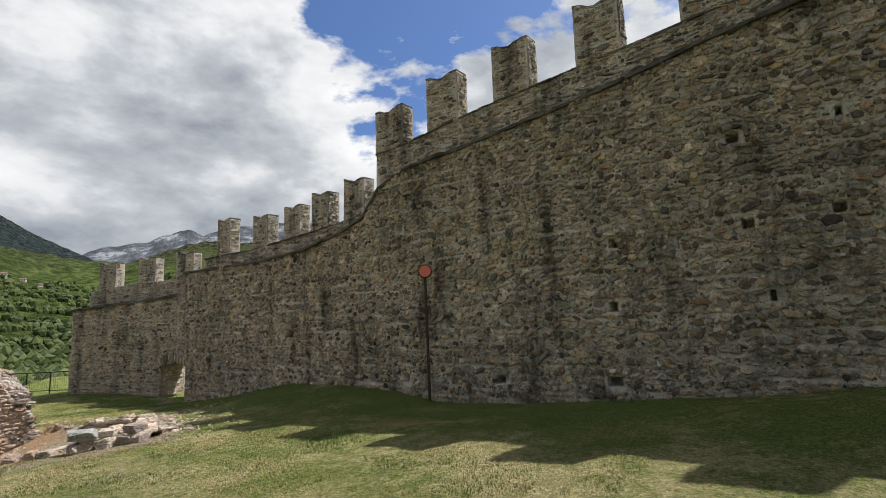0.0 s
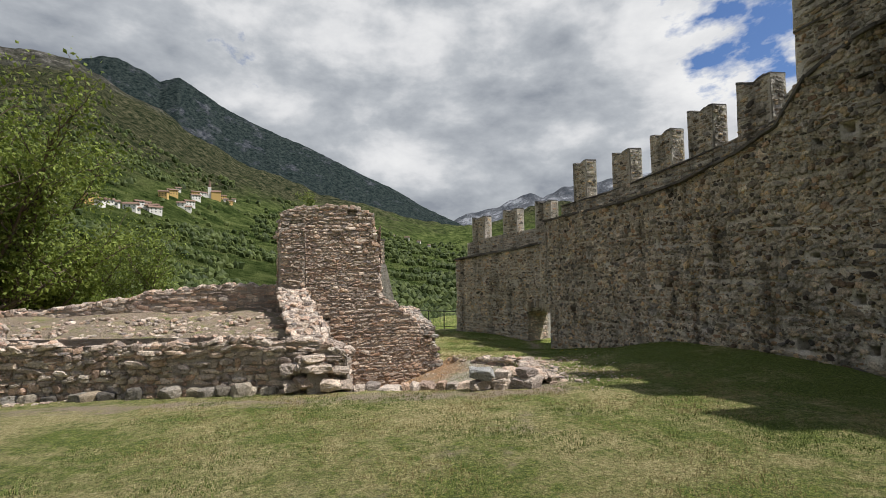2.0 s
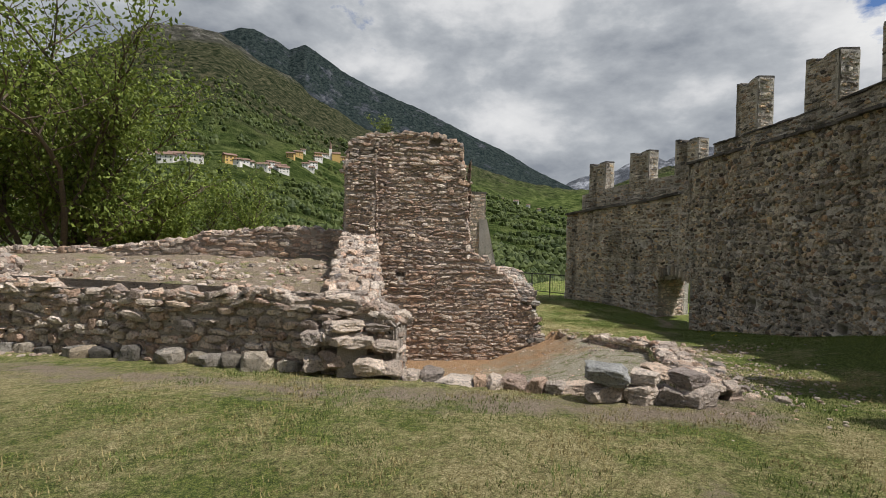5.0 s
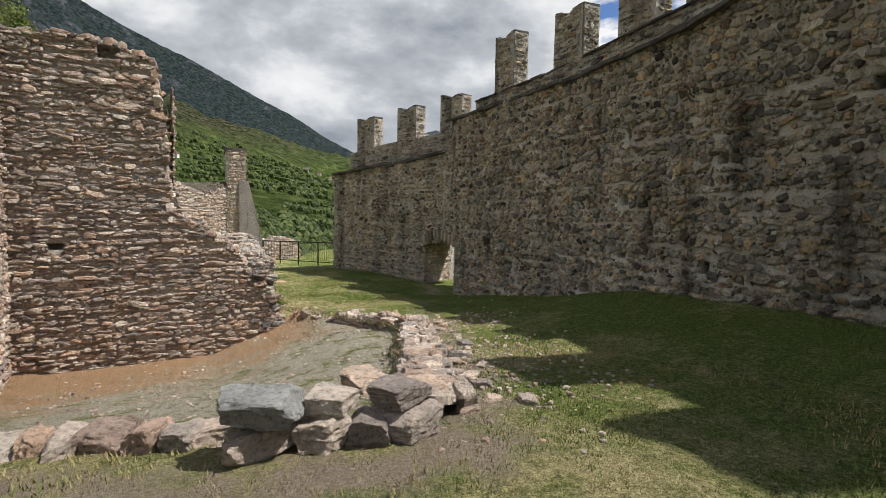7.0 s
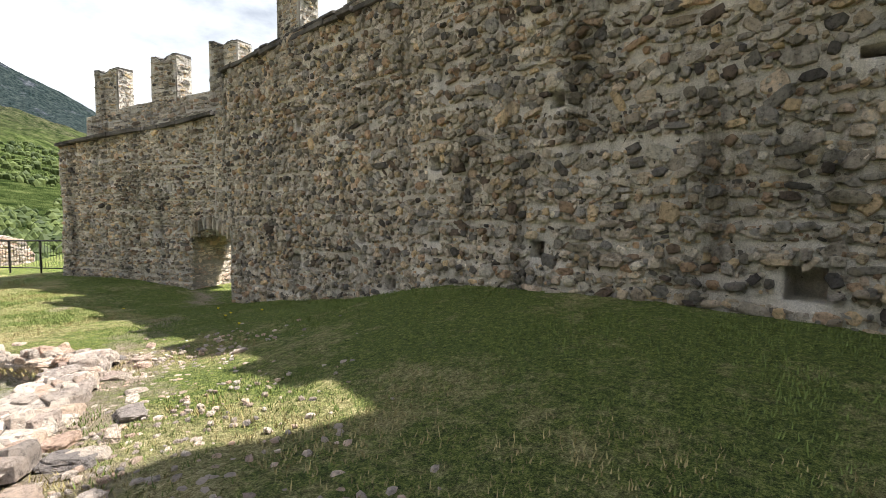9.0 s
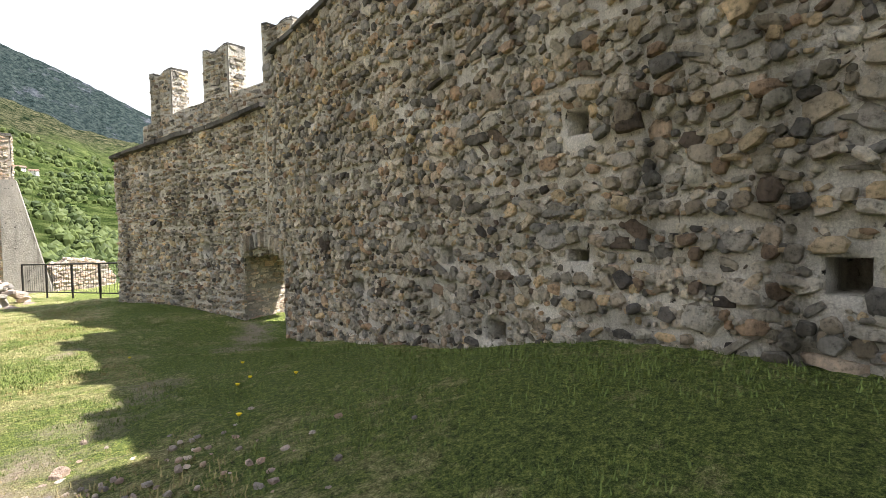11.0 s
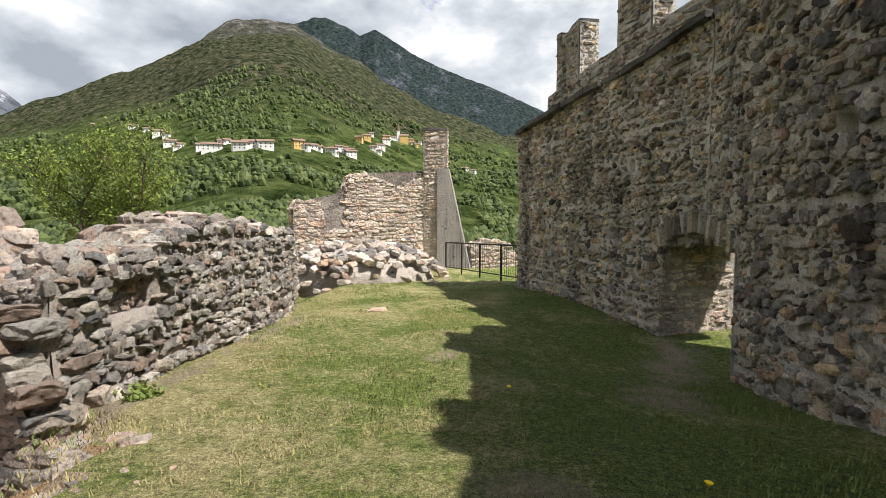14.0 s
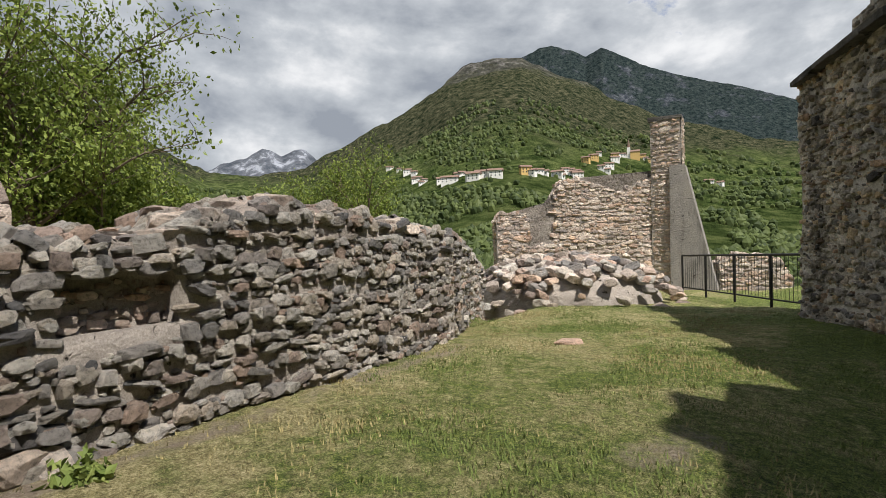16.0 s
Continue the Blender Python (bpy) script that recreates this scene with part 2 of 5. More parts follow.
def mountain_material():
    m, tr, b, geo = material("wooded_slope", 1.0)
    b.inputs["Specular IOR Level"].default_value = 0.0
    pos = geo.outputs["Position"]
    att = tr.nodes.new("ShaderNodeAttribute")
    att.attribute_name = "height"
    low = ramp(tr, noise_node(tr, pos, 0.035, 9.0, 0.75), [(0.38, (0.022, 0.040, 0.012)), (0.5, (0.080, 0.110, 0.034)), (0.62, (0.17, 0.20, 0.072))])
    mid = ramp(tr, noise_node(tr, pos, 0.05, 9.0, 0.8), [(0.40, (0.008, 0.016, 0.009)), (0.5, (0.048, 0.055, 0.029)), (0.60, (0.13, 0.12, 0.072))])
    rock = ramp(tr, noise_node(tr, pos, 0.02, 10.0, 0.8), [(0.40, (0.030, 0.032, 0.028)), (0.52, (0.10, 0.095, 0.085)), (0.62, (0.26, 0.245, 0.23))])
    hh = math_node(tr, "ADD", att.outputs["Fac"], math_node(tr, "MULTIPLY_ADD", noise_node(tr, pos, 0.006, 6.0, 0.6), 0.5, -0.25))
    col = mix(tr, ramp(tr, hh, [(0.15, (0, 0, 0)), (0.38, (1, 1, 1))]), low, mid)
    col = mix(tr, ramp(tr, hh, [(0.80, (0, 0, 0)), (1.15, (1, 1, 1))]), col, rock)
    tr.links.new(col, b.inputs["Base Color"])
    bump(tr, b, noise_node(tr, pos, 0.05, 10.0, 0.8), 1.0, 18.0)
    return m


M_HILL = mountain_material()


def crag_material():
    m, tr, b, geo = material("hazy_crag", 1.0)
    b.inputs["Specular IOR Level"].default_value = 0.0
    pos = geo.outputs["Position"]
    # blue of the haze and dark of cloud shadow are put into these colours
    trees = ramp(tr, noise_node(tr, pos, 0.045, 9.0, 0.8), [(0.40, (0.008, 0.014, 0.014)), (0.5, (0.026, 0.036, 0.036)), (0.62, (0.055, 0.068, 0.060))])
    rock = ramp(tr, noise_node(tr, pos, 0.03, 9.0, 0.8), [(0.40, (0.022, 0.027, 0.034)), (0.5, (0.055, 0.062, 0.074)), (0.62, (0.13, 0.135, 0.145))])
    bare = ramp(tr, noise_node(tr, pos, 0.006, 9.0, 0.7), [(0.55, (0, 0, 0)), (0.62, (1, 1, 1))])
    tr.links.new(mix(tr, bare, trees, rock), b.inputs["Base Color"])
    bump(tr, b, noise_node(tr, pos, 0.04, 9.0, 0.8), 1.0, 14.0)
    return m


M_CRAG = crag_material()


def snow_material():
    m, tr, b, geo = material("hazy_snow_and_rock", 0.95)
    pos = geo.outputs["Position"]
    # rock and snow both carry the blue cast of distant haze in their colour
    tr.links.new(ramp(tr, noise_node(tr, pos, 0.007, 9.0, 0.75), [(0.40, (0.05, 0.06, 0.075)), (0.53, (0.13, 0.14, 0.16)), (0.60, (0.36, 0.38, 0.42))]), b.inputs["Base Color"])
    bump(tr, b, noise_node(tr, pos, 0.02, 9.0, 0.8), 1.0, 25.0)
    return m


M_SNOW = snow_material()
M_HOUSE = plain("whitewashed_house", (0.80, 0.77, 0.72), 0.8, 0.0, 0.12)
M_OCHRE = plain("ochre_house", (0.62, 0.42, 0.16), 0.8, 0.0, 0.1)
M_ROOF = plain("brown_roof", (0.20, 0.13, 0.10), 0.85, 0.0, 0.3)
M_GLASS = plain("dark_window", (0.05, 0.055, 0.06), 0.25, 0.0, 0.2)
M_DIRT = plain("putlog_shadow_earth", (0.09, 0.08, 0.07), 0.95)


# ---- mesh helpers ----
def mesh_ob(name, verts, faces, mat, parent=None, label="", smooth=False):
    me = bpy.data.meshes.new(name)
    me.from_pydata([tuple(map(float, v)) for v in verts], [], [tuple(map(int, f)) for f in faces])
    me.materials.append(mat)
    me.update()
    if smooth:
        me.shade_smooth()
    ob = new(name, me)
    if parent:
        ob.parent = parent
    if label:
        ob["label"] = label
    return ob


def part(name, bm, mat, parent, label="", smooth=False):
    me = bpy.data.meshes.new(name)
    bmesh.ops.recalc_face_normals(bm, faces=bm.faces[:])
    bm.to_mesh(me)
    bm.free()
    me.materials.append(mat)
    if smooth:
        me.shade_smooth()
    ob = new(name, me)
    if parent:
        ob.parent = parent
    if label:
        ob["label"] = label
    return ob


def thing(name, at, label, category, group="", kind=""):
    ob = new(name)
    ob.location = at
    return tagged(ob, label, category, group, kind)


def box(bm, lo, hi, jit=0.0):
    r = bmesh.ops.create_cube(bm, size=1.0)
    for v in r["verts"]:
        for k in range(3):
            v.co[k] = lo[k] if v.co[k] < 0 else hi[k]
            v.co[k] += random.uniform(-jit, jit)
    return r["verts"]


def tube(bm, a, b, ra, rb, n=8):
    a, b = Vector(a), Vector(b)
    q = (b - a).to_track_quat("Z", "Y")
    rings = []
    for p, r in ((a, ra), (b, rb)):
        rings.append([bm.verts.new(p + q @ Vector((math.cos(2 * math.pi * i / n) * r, math.sin(2 * math.pi * i / n) * r, 0))) for i in range(n)])
    for i in range(n):
        bm.faces.new((rings[0][i], rings[0][(i + 1) % n], rings[1][(i + 1) % n], rings[1][i]))
    bm.faces.new(rings[0][::-1])
    bm.faces.new(rings[1])


def fbm(x, y, z, octaves=4):
    return noise.fractal((x, y, z), 0.9, 2.1, octaves)


# ---- the lie of the land ----
def smooth_interp(y, ys, zs):
    return sum(np.interp(y + d, ys, zs) * w for d, w in ((-0.9, 0.2), (-0.45, 0.2), (0, 0.2), (0.45, 0.2), (0.9, 0.2)))


MID_Y, MID_Z = (-12, 0, 6, 12, 17.3, 23, 28, 33, 40, 60), (0.1, -0.3, -0.68, -1.0, -1.5, -1.8, -1.98, -2.05, -2.2, -6.0)
WALL_Y, WALL_Z = (-12, -3, 0, 6, 8.7, 10, 14, 16.3, 18.3, 21, 24.6, 26, 29, 33), (1.2, 0.3, -0.2, -0.82, -1.02, -0.75, -0.75, -0.86, -1.4, -1.75, -2.38, -2.1, -1.9, -1.95)


def land(x, y):
    b = smooth_interp(y, MID_Y, MID_Z)
    w = smooth_interp(y, WALL_Y, WALL_Z)
    k = min(max(1 + x / 4.5, 0), 1)
    k = k * k * (3 - 2 * k)
    z = b + (w - b) * k
    if x < -8 and y > 22:                      # terrace west of the ruin falls away
        z += -0.35 * max(0.0, min(y - 22, 10)) * min(1.0, (-8 - x) / 6)
    return z


# excavated room: corners in order
PIT = [Vector(p) for p in ((-12.15, 20.85), (-6.7, 20.95), (-5.05, 17.3), (-7.05, 12.0), (-11.4, 13.6))]


def inside(p, poly, grow=0.0):
    s = True
    for a, b in zip(poly, poly[1:] + poly[:1]):
        e = b - a
        if e.x * (p[1] - a.y) - e.y * (p[0] - a.x) > grow * e.length:
            s = False
    return s


def mound(x, y):
    """Height of the rubble terrace west of the excavated room, over the land."""
    if y > 21.3:                               # fill behind the garden wall
        edge = -7.6 - (y - 21.3) * 0.09
        if -12.6 < x < edge and y < 30:
            return (1.15 + 0.13 * min(edge - x, 4.0)) * min(1.0, (edge - x) / 0.2) * min(1.0, (30 - y) / 1.5) * min(1.0, (y - 21.3) / 0.3)
    if x > -11.5:
        return 0.0
    front = 13.5 + (-11.2 - x) * 0.318 + 0.35
    f = min(max((y - front) / 0.25, 0), 1) * min(max((27 - y) / 3.0, 0), 1)
    rise = 0.95 + 0.15 * max(0.0, min(y - front, 7)) + (0.03 * (-11.5 - x))
    return f * rise * min(1.0, (-11.5 - x) / 0.2)


def ground_z(x, y):
    z = land(x, y)
    if inside((x, y), PIT, 0.1):
        return -1.4 - 1.25 * min(max((y - 12.8) / 6.5, 0), 1) * min(max((-5.2 - x) / 3.2, 0.3), 1)
    return z + mound(x, y)


def build_ground():
    xs = np.concatenate([[-4000, -1500, -500, -200, -100, -60], np.arange(-40, -15, 0.6), np.arange(-15, 3.1, 0.22), [5, 8, 12, 20, 40, 100, 300, 1000, 4000]])
    ys = np.concatenate([[-4000, -1500, -500, -150, -60, -30, -15], np.arange(-8, 34, 0.22), np.arange(34, 60, 1.2), [70, 90, 130, 200, 400, 1000, 4000]])
    verts, bare = [], []
    for y in ys:
        for x in xs:
            cx, cy = min(max(x, -40), 6), min(max(y, -20), 60)
            z = ground_z(cx, cy) + 0.035 * fbm(cx * 0.8, cy * 0.8, 0) + 0.016 * fbm(cx * 4, cy * 4, 3) + (0.16 * fbm(cx * 0.9, cy * 0.9, 8) if mound(cx, cy) > 0.3 else 0)
            far = max(abs(x - cx), abs(y - cy))
            out = max(0.0, -x - 30, x - 3.5, y - 44, -y - 10)
            z -= min(60.0, 0.55 * out) if far or out else 0
            verts.append((x, y, z))
            d = 0.0
            # worn earth along the walls and the path beside the room
            p = Vector((x, y))
            for a, b, wdt, amt in ((Vector((-7, 11.4)), Vector((-4.6, 17.5)), 1.5, 0.85), (Vector((-4.6, 17.5)), Vector((-3.2, 20)), 1.3, 0.6), (Vector((-20, 14.6)), Vector((-7.2, 11.2)), 1.3, 0.78), (Vector((-0.4, 26)), Vector((-1.6, 22.5)), 1.0, 0.8), (Vector((-6.8, 20.8)), Vector((-7.2, 27)), 0.45, 0.7), (Vector((-4.2, 23.6)), Vector((-3.9, 24.2)), 0.5, 0.75), (Vector((-6.6, 20.2)), Vector((-5.2, 18.2)), 0.9, 0.6), (Vector((-13, 5)), Vector((-8.5, 9.5)), 2.6, 0.42)):
                e = b - a
                t = min(max((p - a).dot(e) / e.length_squared, 0), 1)
                q = (p - a - e * t).length
                d = max(d, amt * max(0.0, 1 - q / wdt))
            if mound(x, y) > 0.3 and y < 30:
                d = max(d, 0.75)
            bare.append(d)
    n = len(xs)
    faces, mats = [], []
    for j in range(len(ys) - 1):
        for i in range(n - 1):
            faces.append((j * n + i, j * n + i + 1, (j + 1) * n + i + 1, (j + 1) * n + i))
            c = ((xs[i] + xs[i + 1]) / 2, (ys[j] + ys[j + 1]) / 2)
            mats.append(1 if inside(c, PIT, 0.2) else 0)
    ob = mesh_ob("ground", verts, faces, M_GRASS, smooth=True)
    ob.data.materials.append(M_PIT)
    ob.data.polygons.foreach_set("material_index", mats)
    ob.data.attributes.new("bare", "FLOAT", "POINT").data.foreach_set("value", bare)
    tagged(ob, "sloping turf with dry patches and bare earth inside the castle", "ground", kind="structure")


build_ground()


# ---- masonry ----
STONE_MESHES = {}


def stone_shape(rng):
    """Vertices and faces of one irregular stone front, one unit wide and high, one unit proud."""
    k = 8
    ang = np.linspace(0, 2 * math.pi, k, endpoint=False) + rng.uniform(-0.2, 0.2, k)
    c, s = np.cos(ang), np.sin(ang)
    sq = 1 / np.maximum(np.abs(c), np.abs(s))
    rad = 0.5 * (0.5 + 0.5 * sq) * rng.uniform(0.80, 1.06, k)
    px, py = c * rad, s * rad
    tilt = rng.uniform(-0.35, 0.35, 2)
    rows = []
    for scale, depth in ((1.0, -0.8), (0.98, 0.45), (0.82, 0.95)):
        j = rng.uniform(0.95, 1.05, k)
        rows.append(np.stack([px * scale * j, py * scale * j, depth + rng.uniform(-0.15, 0.15, k) * (depth > 0) + (tilt[0] * px + tilt[1] * py) * (depth > 0)], 1))
    verts = np.concatenate(rows + [np.array([[rng.uniform(-0.1, 0.1), rng.uniform(-0.1, 0.1), 1.05]])])
    faces = []
    for r in (0, 1):
        for i in range(k):
            faces.append((r * k + i, r * k + (i + 1) % k, (r + 1) * k + (i + 1) % k, (r + 1) * k + i))
    for i in range(k):
        faces.append((2 * k + i, 2 * k + (i + 1) % k, 3 * k))
    return verts, faces


SHAPES = [stone_shape(np.random.default_rng(s)) for s in range(28)]


def stone_mesh(i, mat):
    key = (i, mat.name)
    if key not in STONE_MESHES:
        v, f = SHAPES[i]
        me = bpy.data.meshes.new("stone")
        me.from_pydata(v.tolist(), [], f)
        me.materials.append(mat)
        STONE_MESHES[key] = me
    return STONE_MESHES[key]


def warp(p, amp):
    return amp * (noise.noise((p.x * 0.55, p.y * 0.55, p.z * 0.55)) + 0.5 * noise.noise((p.x * 1.7, p.y * 1.7, p.z * 1.7)))


def masonry(owner, o, eu, n, u0, u1, bot, top, size=(0.28, 0.16), proud=0.05, mats=None, holes=(), seed=1, near=None, cell=0.13, amp=0.09, gap=0.025, skip=0.06, depth=0.5, big=0.05, turn=0.12, fill=0.75):
    """A rubble face: an uneven mortar skin with square holes, and its stones. u runs along eu from o, v is the height."""
    mats = mats or (M_MORTAR, M_STONE, M_STONE_ONE)
    o, eu, n = Vector(o), Vector(eu).normalized(), Vector(n).normalized()
    up = Vector((0, 0, 1))
    rng = np.random.default_rng(seed)

    def place(u, v, d=0.0):
        p = o + eu * u
        p.z = v
        return p + n * (d + warp(p, amp))

    def holed(u, v, m=0.0):
        return any(abs(u - hu) < hw / 2 + m and abs(v - hv) < hh / 2 + m for hu, hv, hw, hh in holes)

    nu = max(1, int((u1 - u0) / cell))
    us = np.linspace(u0, u1, nu + 1)
    lo, hi = min(bot(u) for u in us), max(top(u) for u in us)
    verts, faces, index = [], [], {}

    def vert(i, j, d=0.0):
        key = (i, j, d)
        if key not in index:
            u = us[i]
            v = min(max(lo + j * cell, bot(u)), top(u))
            index[key] = len(verts)
            verts.append(place(u, v, d))
        return index[key]

    nv = int((hi - lo) / cell) + 1
    solid = {}
    for i in range(nu):
        um = (us[i] + us[i + 1]) / 2
        b, t = bot(um), top(um)
        for j in range(nv):
            vm = lo + (j + 0.5) * cell
            if vm < b - cell or vm > t + cell:
                continue
            solid[i, j] = not holed(um, vm)
    for (i, j), s in solid.items():
        if s:
            q = (vert(i, j), vert(i + 1, j), vert(i + 1, j + 1), vert(i, j + 1))
            if len(set(q)) == 4:
                faces.append(q)
        else:
            for (a, b2), other in ((((i, j), (i + 1, j)), (i, j - 1)), (((i + 1, j), (i + 1, j + 1)), (i + 1, j)), (((i + 1, j + 1), (i, j + 1)), (i, j + 1)), (((i, j + 1), (i, j)), (i - 1, j))):
                if solid.get(other, True):
                    faces.append((vert(*a), vert(*b2), vert(*b2, -depth), vert(*a, -depth)))
            faces.append((vert(i, j, -depth), vert(i + 1, j, -depth), vert(i + 1, j + 1, -depth), vert(i, j + 1, -depth)))
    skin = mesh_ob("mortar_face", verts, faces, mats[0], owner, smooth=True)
    # stones in wavering courses
    sv, sf, singles = [], [], []
    for level, (fs, fp, fskip) in enumerate(((1.0, 1.0, skip), (0.55, 0.5, 1 - fill))):
        v, row = lo, 0
        while v < hi:
            h = size[1] * fs * rng.uniform(0.65, 1.35)
            u = u0 + rng.uniform(0, size[0] * fs)
            ph = rng.uniform(0, 6)
            while u < u1:
                w = size[0] * fs * math.exp(rng.normal(0, 0.42))
                hh = min(h * rng.uniform(0.7, 1.25), w * 1.1)
                if level == 0 and rng.random() < big:
                    w, hh = w * 1.35, hh * 1.5
                w = min(w, size[0] * fs * 2.6)
                um, vm = u + w / 2, v + h / 2 + 0.05 * math.sin(um_phase(u, ph)) + rng.uniform(-0.5, 0.5) * h * 0.75
                if um - w * 0.45 > u0 - 0.02 and um + w * 0.45 < u1 + 0.02 and vm - hh * 0.3 > bot(um) - 0.1 and vm + hh * 0.45 < top(um) + 0.02 and not holed(um, vm, 0.06) and rng.random() > fskip:
                    k = int(rng.integers(len(SHAPES)))
                    pr = proud * fp * rng.uniform(0.5, 1.5)
                    rot = rng.normal(0, turn)
                    c, s = math.cos(rot), math.sin(rot)
                    ax, ay = (eu * c + up * s), (up * c - eu * s)
                    p = place(um, vm)
                    sw, sh = w - gap, max(hh - gap, 0.04)
                    if level == 0 and near and near[0] < um < near[1] and near[2] < vm < near[3] and len(singles) < 300:
                        m = Matrix((ax * sw, ay * sh, n * pr)).transposed().to_4x4()
                        m.translation = p
                        singles.append((k, m))
                    else:
                        q = SHAPES[k][0]
                        base = len(sv)
                        A = np.array([ax * sw, ay * sh, n * pr])
                        sv.extend((q @ A + np.array(p)).tolist())
                        sf.extend([tuple(x + base for x in f) for f in SHAPES[k][1]])
                u += w
            v += h
            row += 1
    if sv:
        st = mesh_ob("stonework", sv, sf, mats[1], owner)
        st["kind"] = "stuff"
    for k, m in singles:
        ob = new("stone", stone_mesh(k, mats[2]))
        ob.parent = owner
        ob.matrix_world = m
    return skin


def um_phase(u, ph):
    return u * 0.8 + ph


def prism(bm, o, eu, n, prof, base, thick):
    """A solid wall behind a face: prof is the top line as (u, z) points."""
    o, eu, n = Vector(o), Vector(eu).normalized(), Vector(n).normalized()
    pts = [(prof[0][0], base)] + list(prof) + [(prof[-1][0], base)]
    rings = []
    for d in (0, -thick):
        ring = []
        for u, z in pts:
            p = o + eu * u + n * d
            p.z = z
            ring.append(bm.verts.new(p))
        rings.append(ring)
    k = len(pts)
    for i in range(k):
        bm.faces.new((rings[0][i], rings[0][(i + 1) % k], rings[1][(i + 1) % k], rings[1][i]))
    for ring in rings:
        f = bm.faces.new(ring)
    bmesh.ops.triangulate(bm, faces=[f for f in bm.faces if len(f.verts) > 4])


# ---- the castle wall ----
def line_fn(points):
    us, zs = [p[0] for p in points], [p[1] for p in points]
    if us[0] > us[-1]:
        us, zs = us[::-1], zs[::-1]
    return lambda u: float(np.interp(u, us, zs))


EAST_TOP = [(-12, 9.0), (0, 7.86), (3, 7.35), (6.3, 6.95), (9.5, 6.67), (10.7, 6.35), (11.5, 5.85), (11.7, 5.25), (12.9, 4.88), (15.2, 4.44), (18, 4.27), (24.9, 4.27)]
PUTLOG = [(20.85, 2.28), (22.73, 2.25), (18.44, 2.25), (22.42, 0.89), (20.62, 0.91), (18.5, -0.23), (16.5, -0.15), (14.45, -0.2), (16.44, 2.51), (16.52, 1.08), (14.23, 1.86), (11.9, 2.72), (10.94, 1.77), (10.0, 0.77), (7.86, 4.62), (6.14, 4.87), (3.09, 5.05), (0.09, 5.31), (-1.73, 5.47), (6.1, 3.1), (2.94, 3.24), (0.0, 3.44), (-1.51, 3.53), (6.06, 1.51), (3.05, 1.69), (-0.29, 1.84), (-2.91, 1.84), (8.12, 1.36), (9.99, 4.57), (10.73, 4.48), (18.95, -0.75)]
EAST_HOLES = [(u, v, 0.22, 0.22) for u, v in PUTLOG] + [(17.65, -1.05, 0.36, 0.26), (20.95, -0.77, 0.36, 0.26), (11.4, -0.38, 0.36, 0.28), (3.1, -0.13, 0.34, 0.26), (6.31, -0.2, 0.3, 0.26), (7.99, -0.35, 0.28, 0.24), (9.73, -0.36, 0.3, 0.26)]


def build_wall(name, label, o, eu, n, top, base, thick, u0, u1, setback=0.55):
    bm = bmesh.new()
    prof = [p for p in top if u0 < p[0] < u1]
    f = line_fn(top)
    prof = [(u0, f(u0))] + prof + [(u1, f(u1))]
    prism(bm, Vector(o) - Vector(n).normalized() * setback, eu, n, prof, base, thick)
    ob = part(name, bm, M_MORTAR, None)
    tagged(ob, label, "wall", kind="structure")
    return ob


def coping(owner, o, eu, n, prof, out=0.12, back=0.7, h=0.14):
    """Dark weathered ledge of slabs along the wall top, sloping outwards."""
    o, eu, n = Vector(o), Vector(eu).normalized(), Vector(n).normalized()
    f = line_fn(prof)
    lo, hi = min(prof[0][0], prof[-1][0]), max(prof[0][0], prof[-1][0])
    u = lo
    rng = np.random.default_rng(5)
    bm = bmesh.new()
    while u < hi:
        w = min(rng.uniform(0.35, 0.9), hi - u + 0.001)
        j = rng.uniform(-0.05, 0.06)
        vs = []
        for uu in (u, u + w - 0.01):
            for d, dz in ((out + j, -h * 0.8), (out + j, -0.02), (-back, 0.14), (-back, -h)):
                p = o + eu * uu + n * d
                p.z = f(uu) + dz + rng.uniform(-0.02, 0.02)
                vs.append(bm.verts.new(p))
        for q in ((0, 1, 2, 3), (7, 6, 5, 4), (0, 4, 5, 1), (1, 5, 6, 2), (2, 6, 7, 3), (3, 7, 4, 0)):
            bm.faces.new([vs[i] for i in q])
        u += w
    part("coping", bm, M_COPING, owner, "dark weathered stone coping")


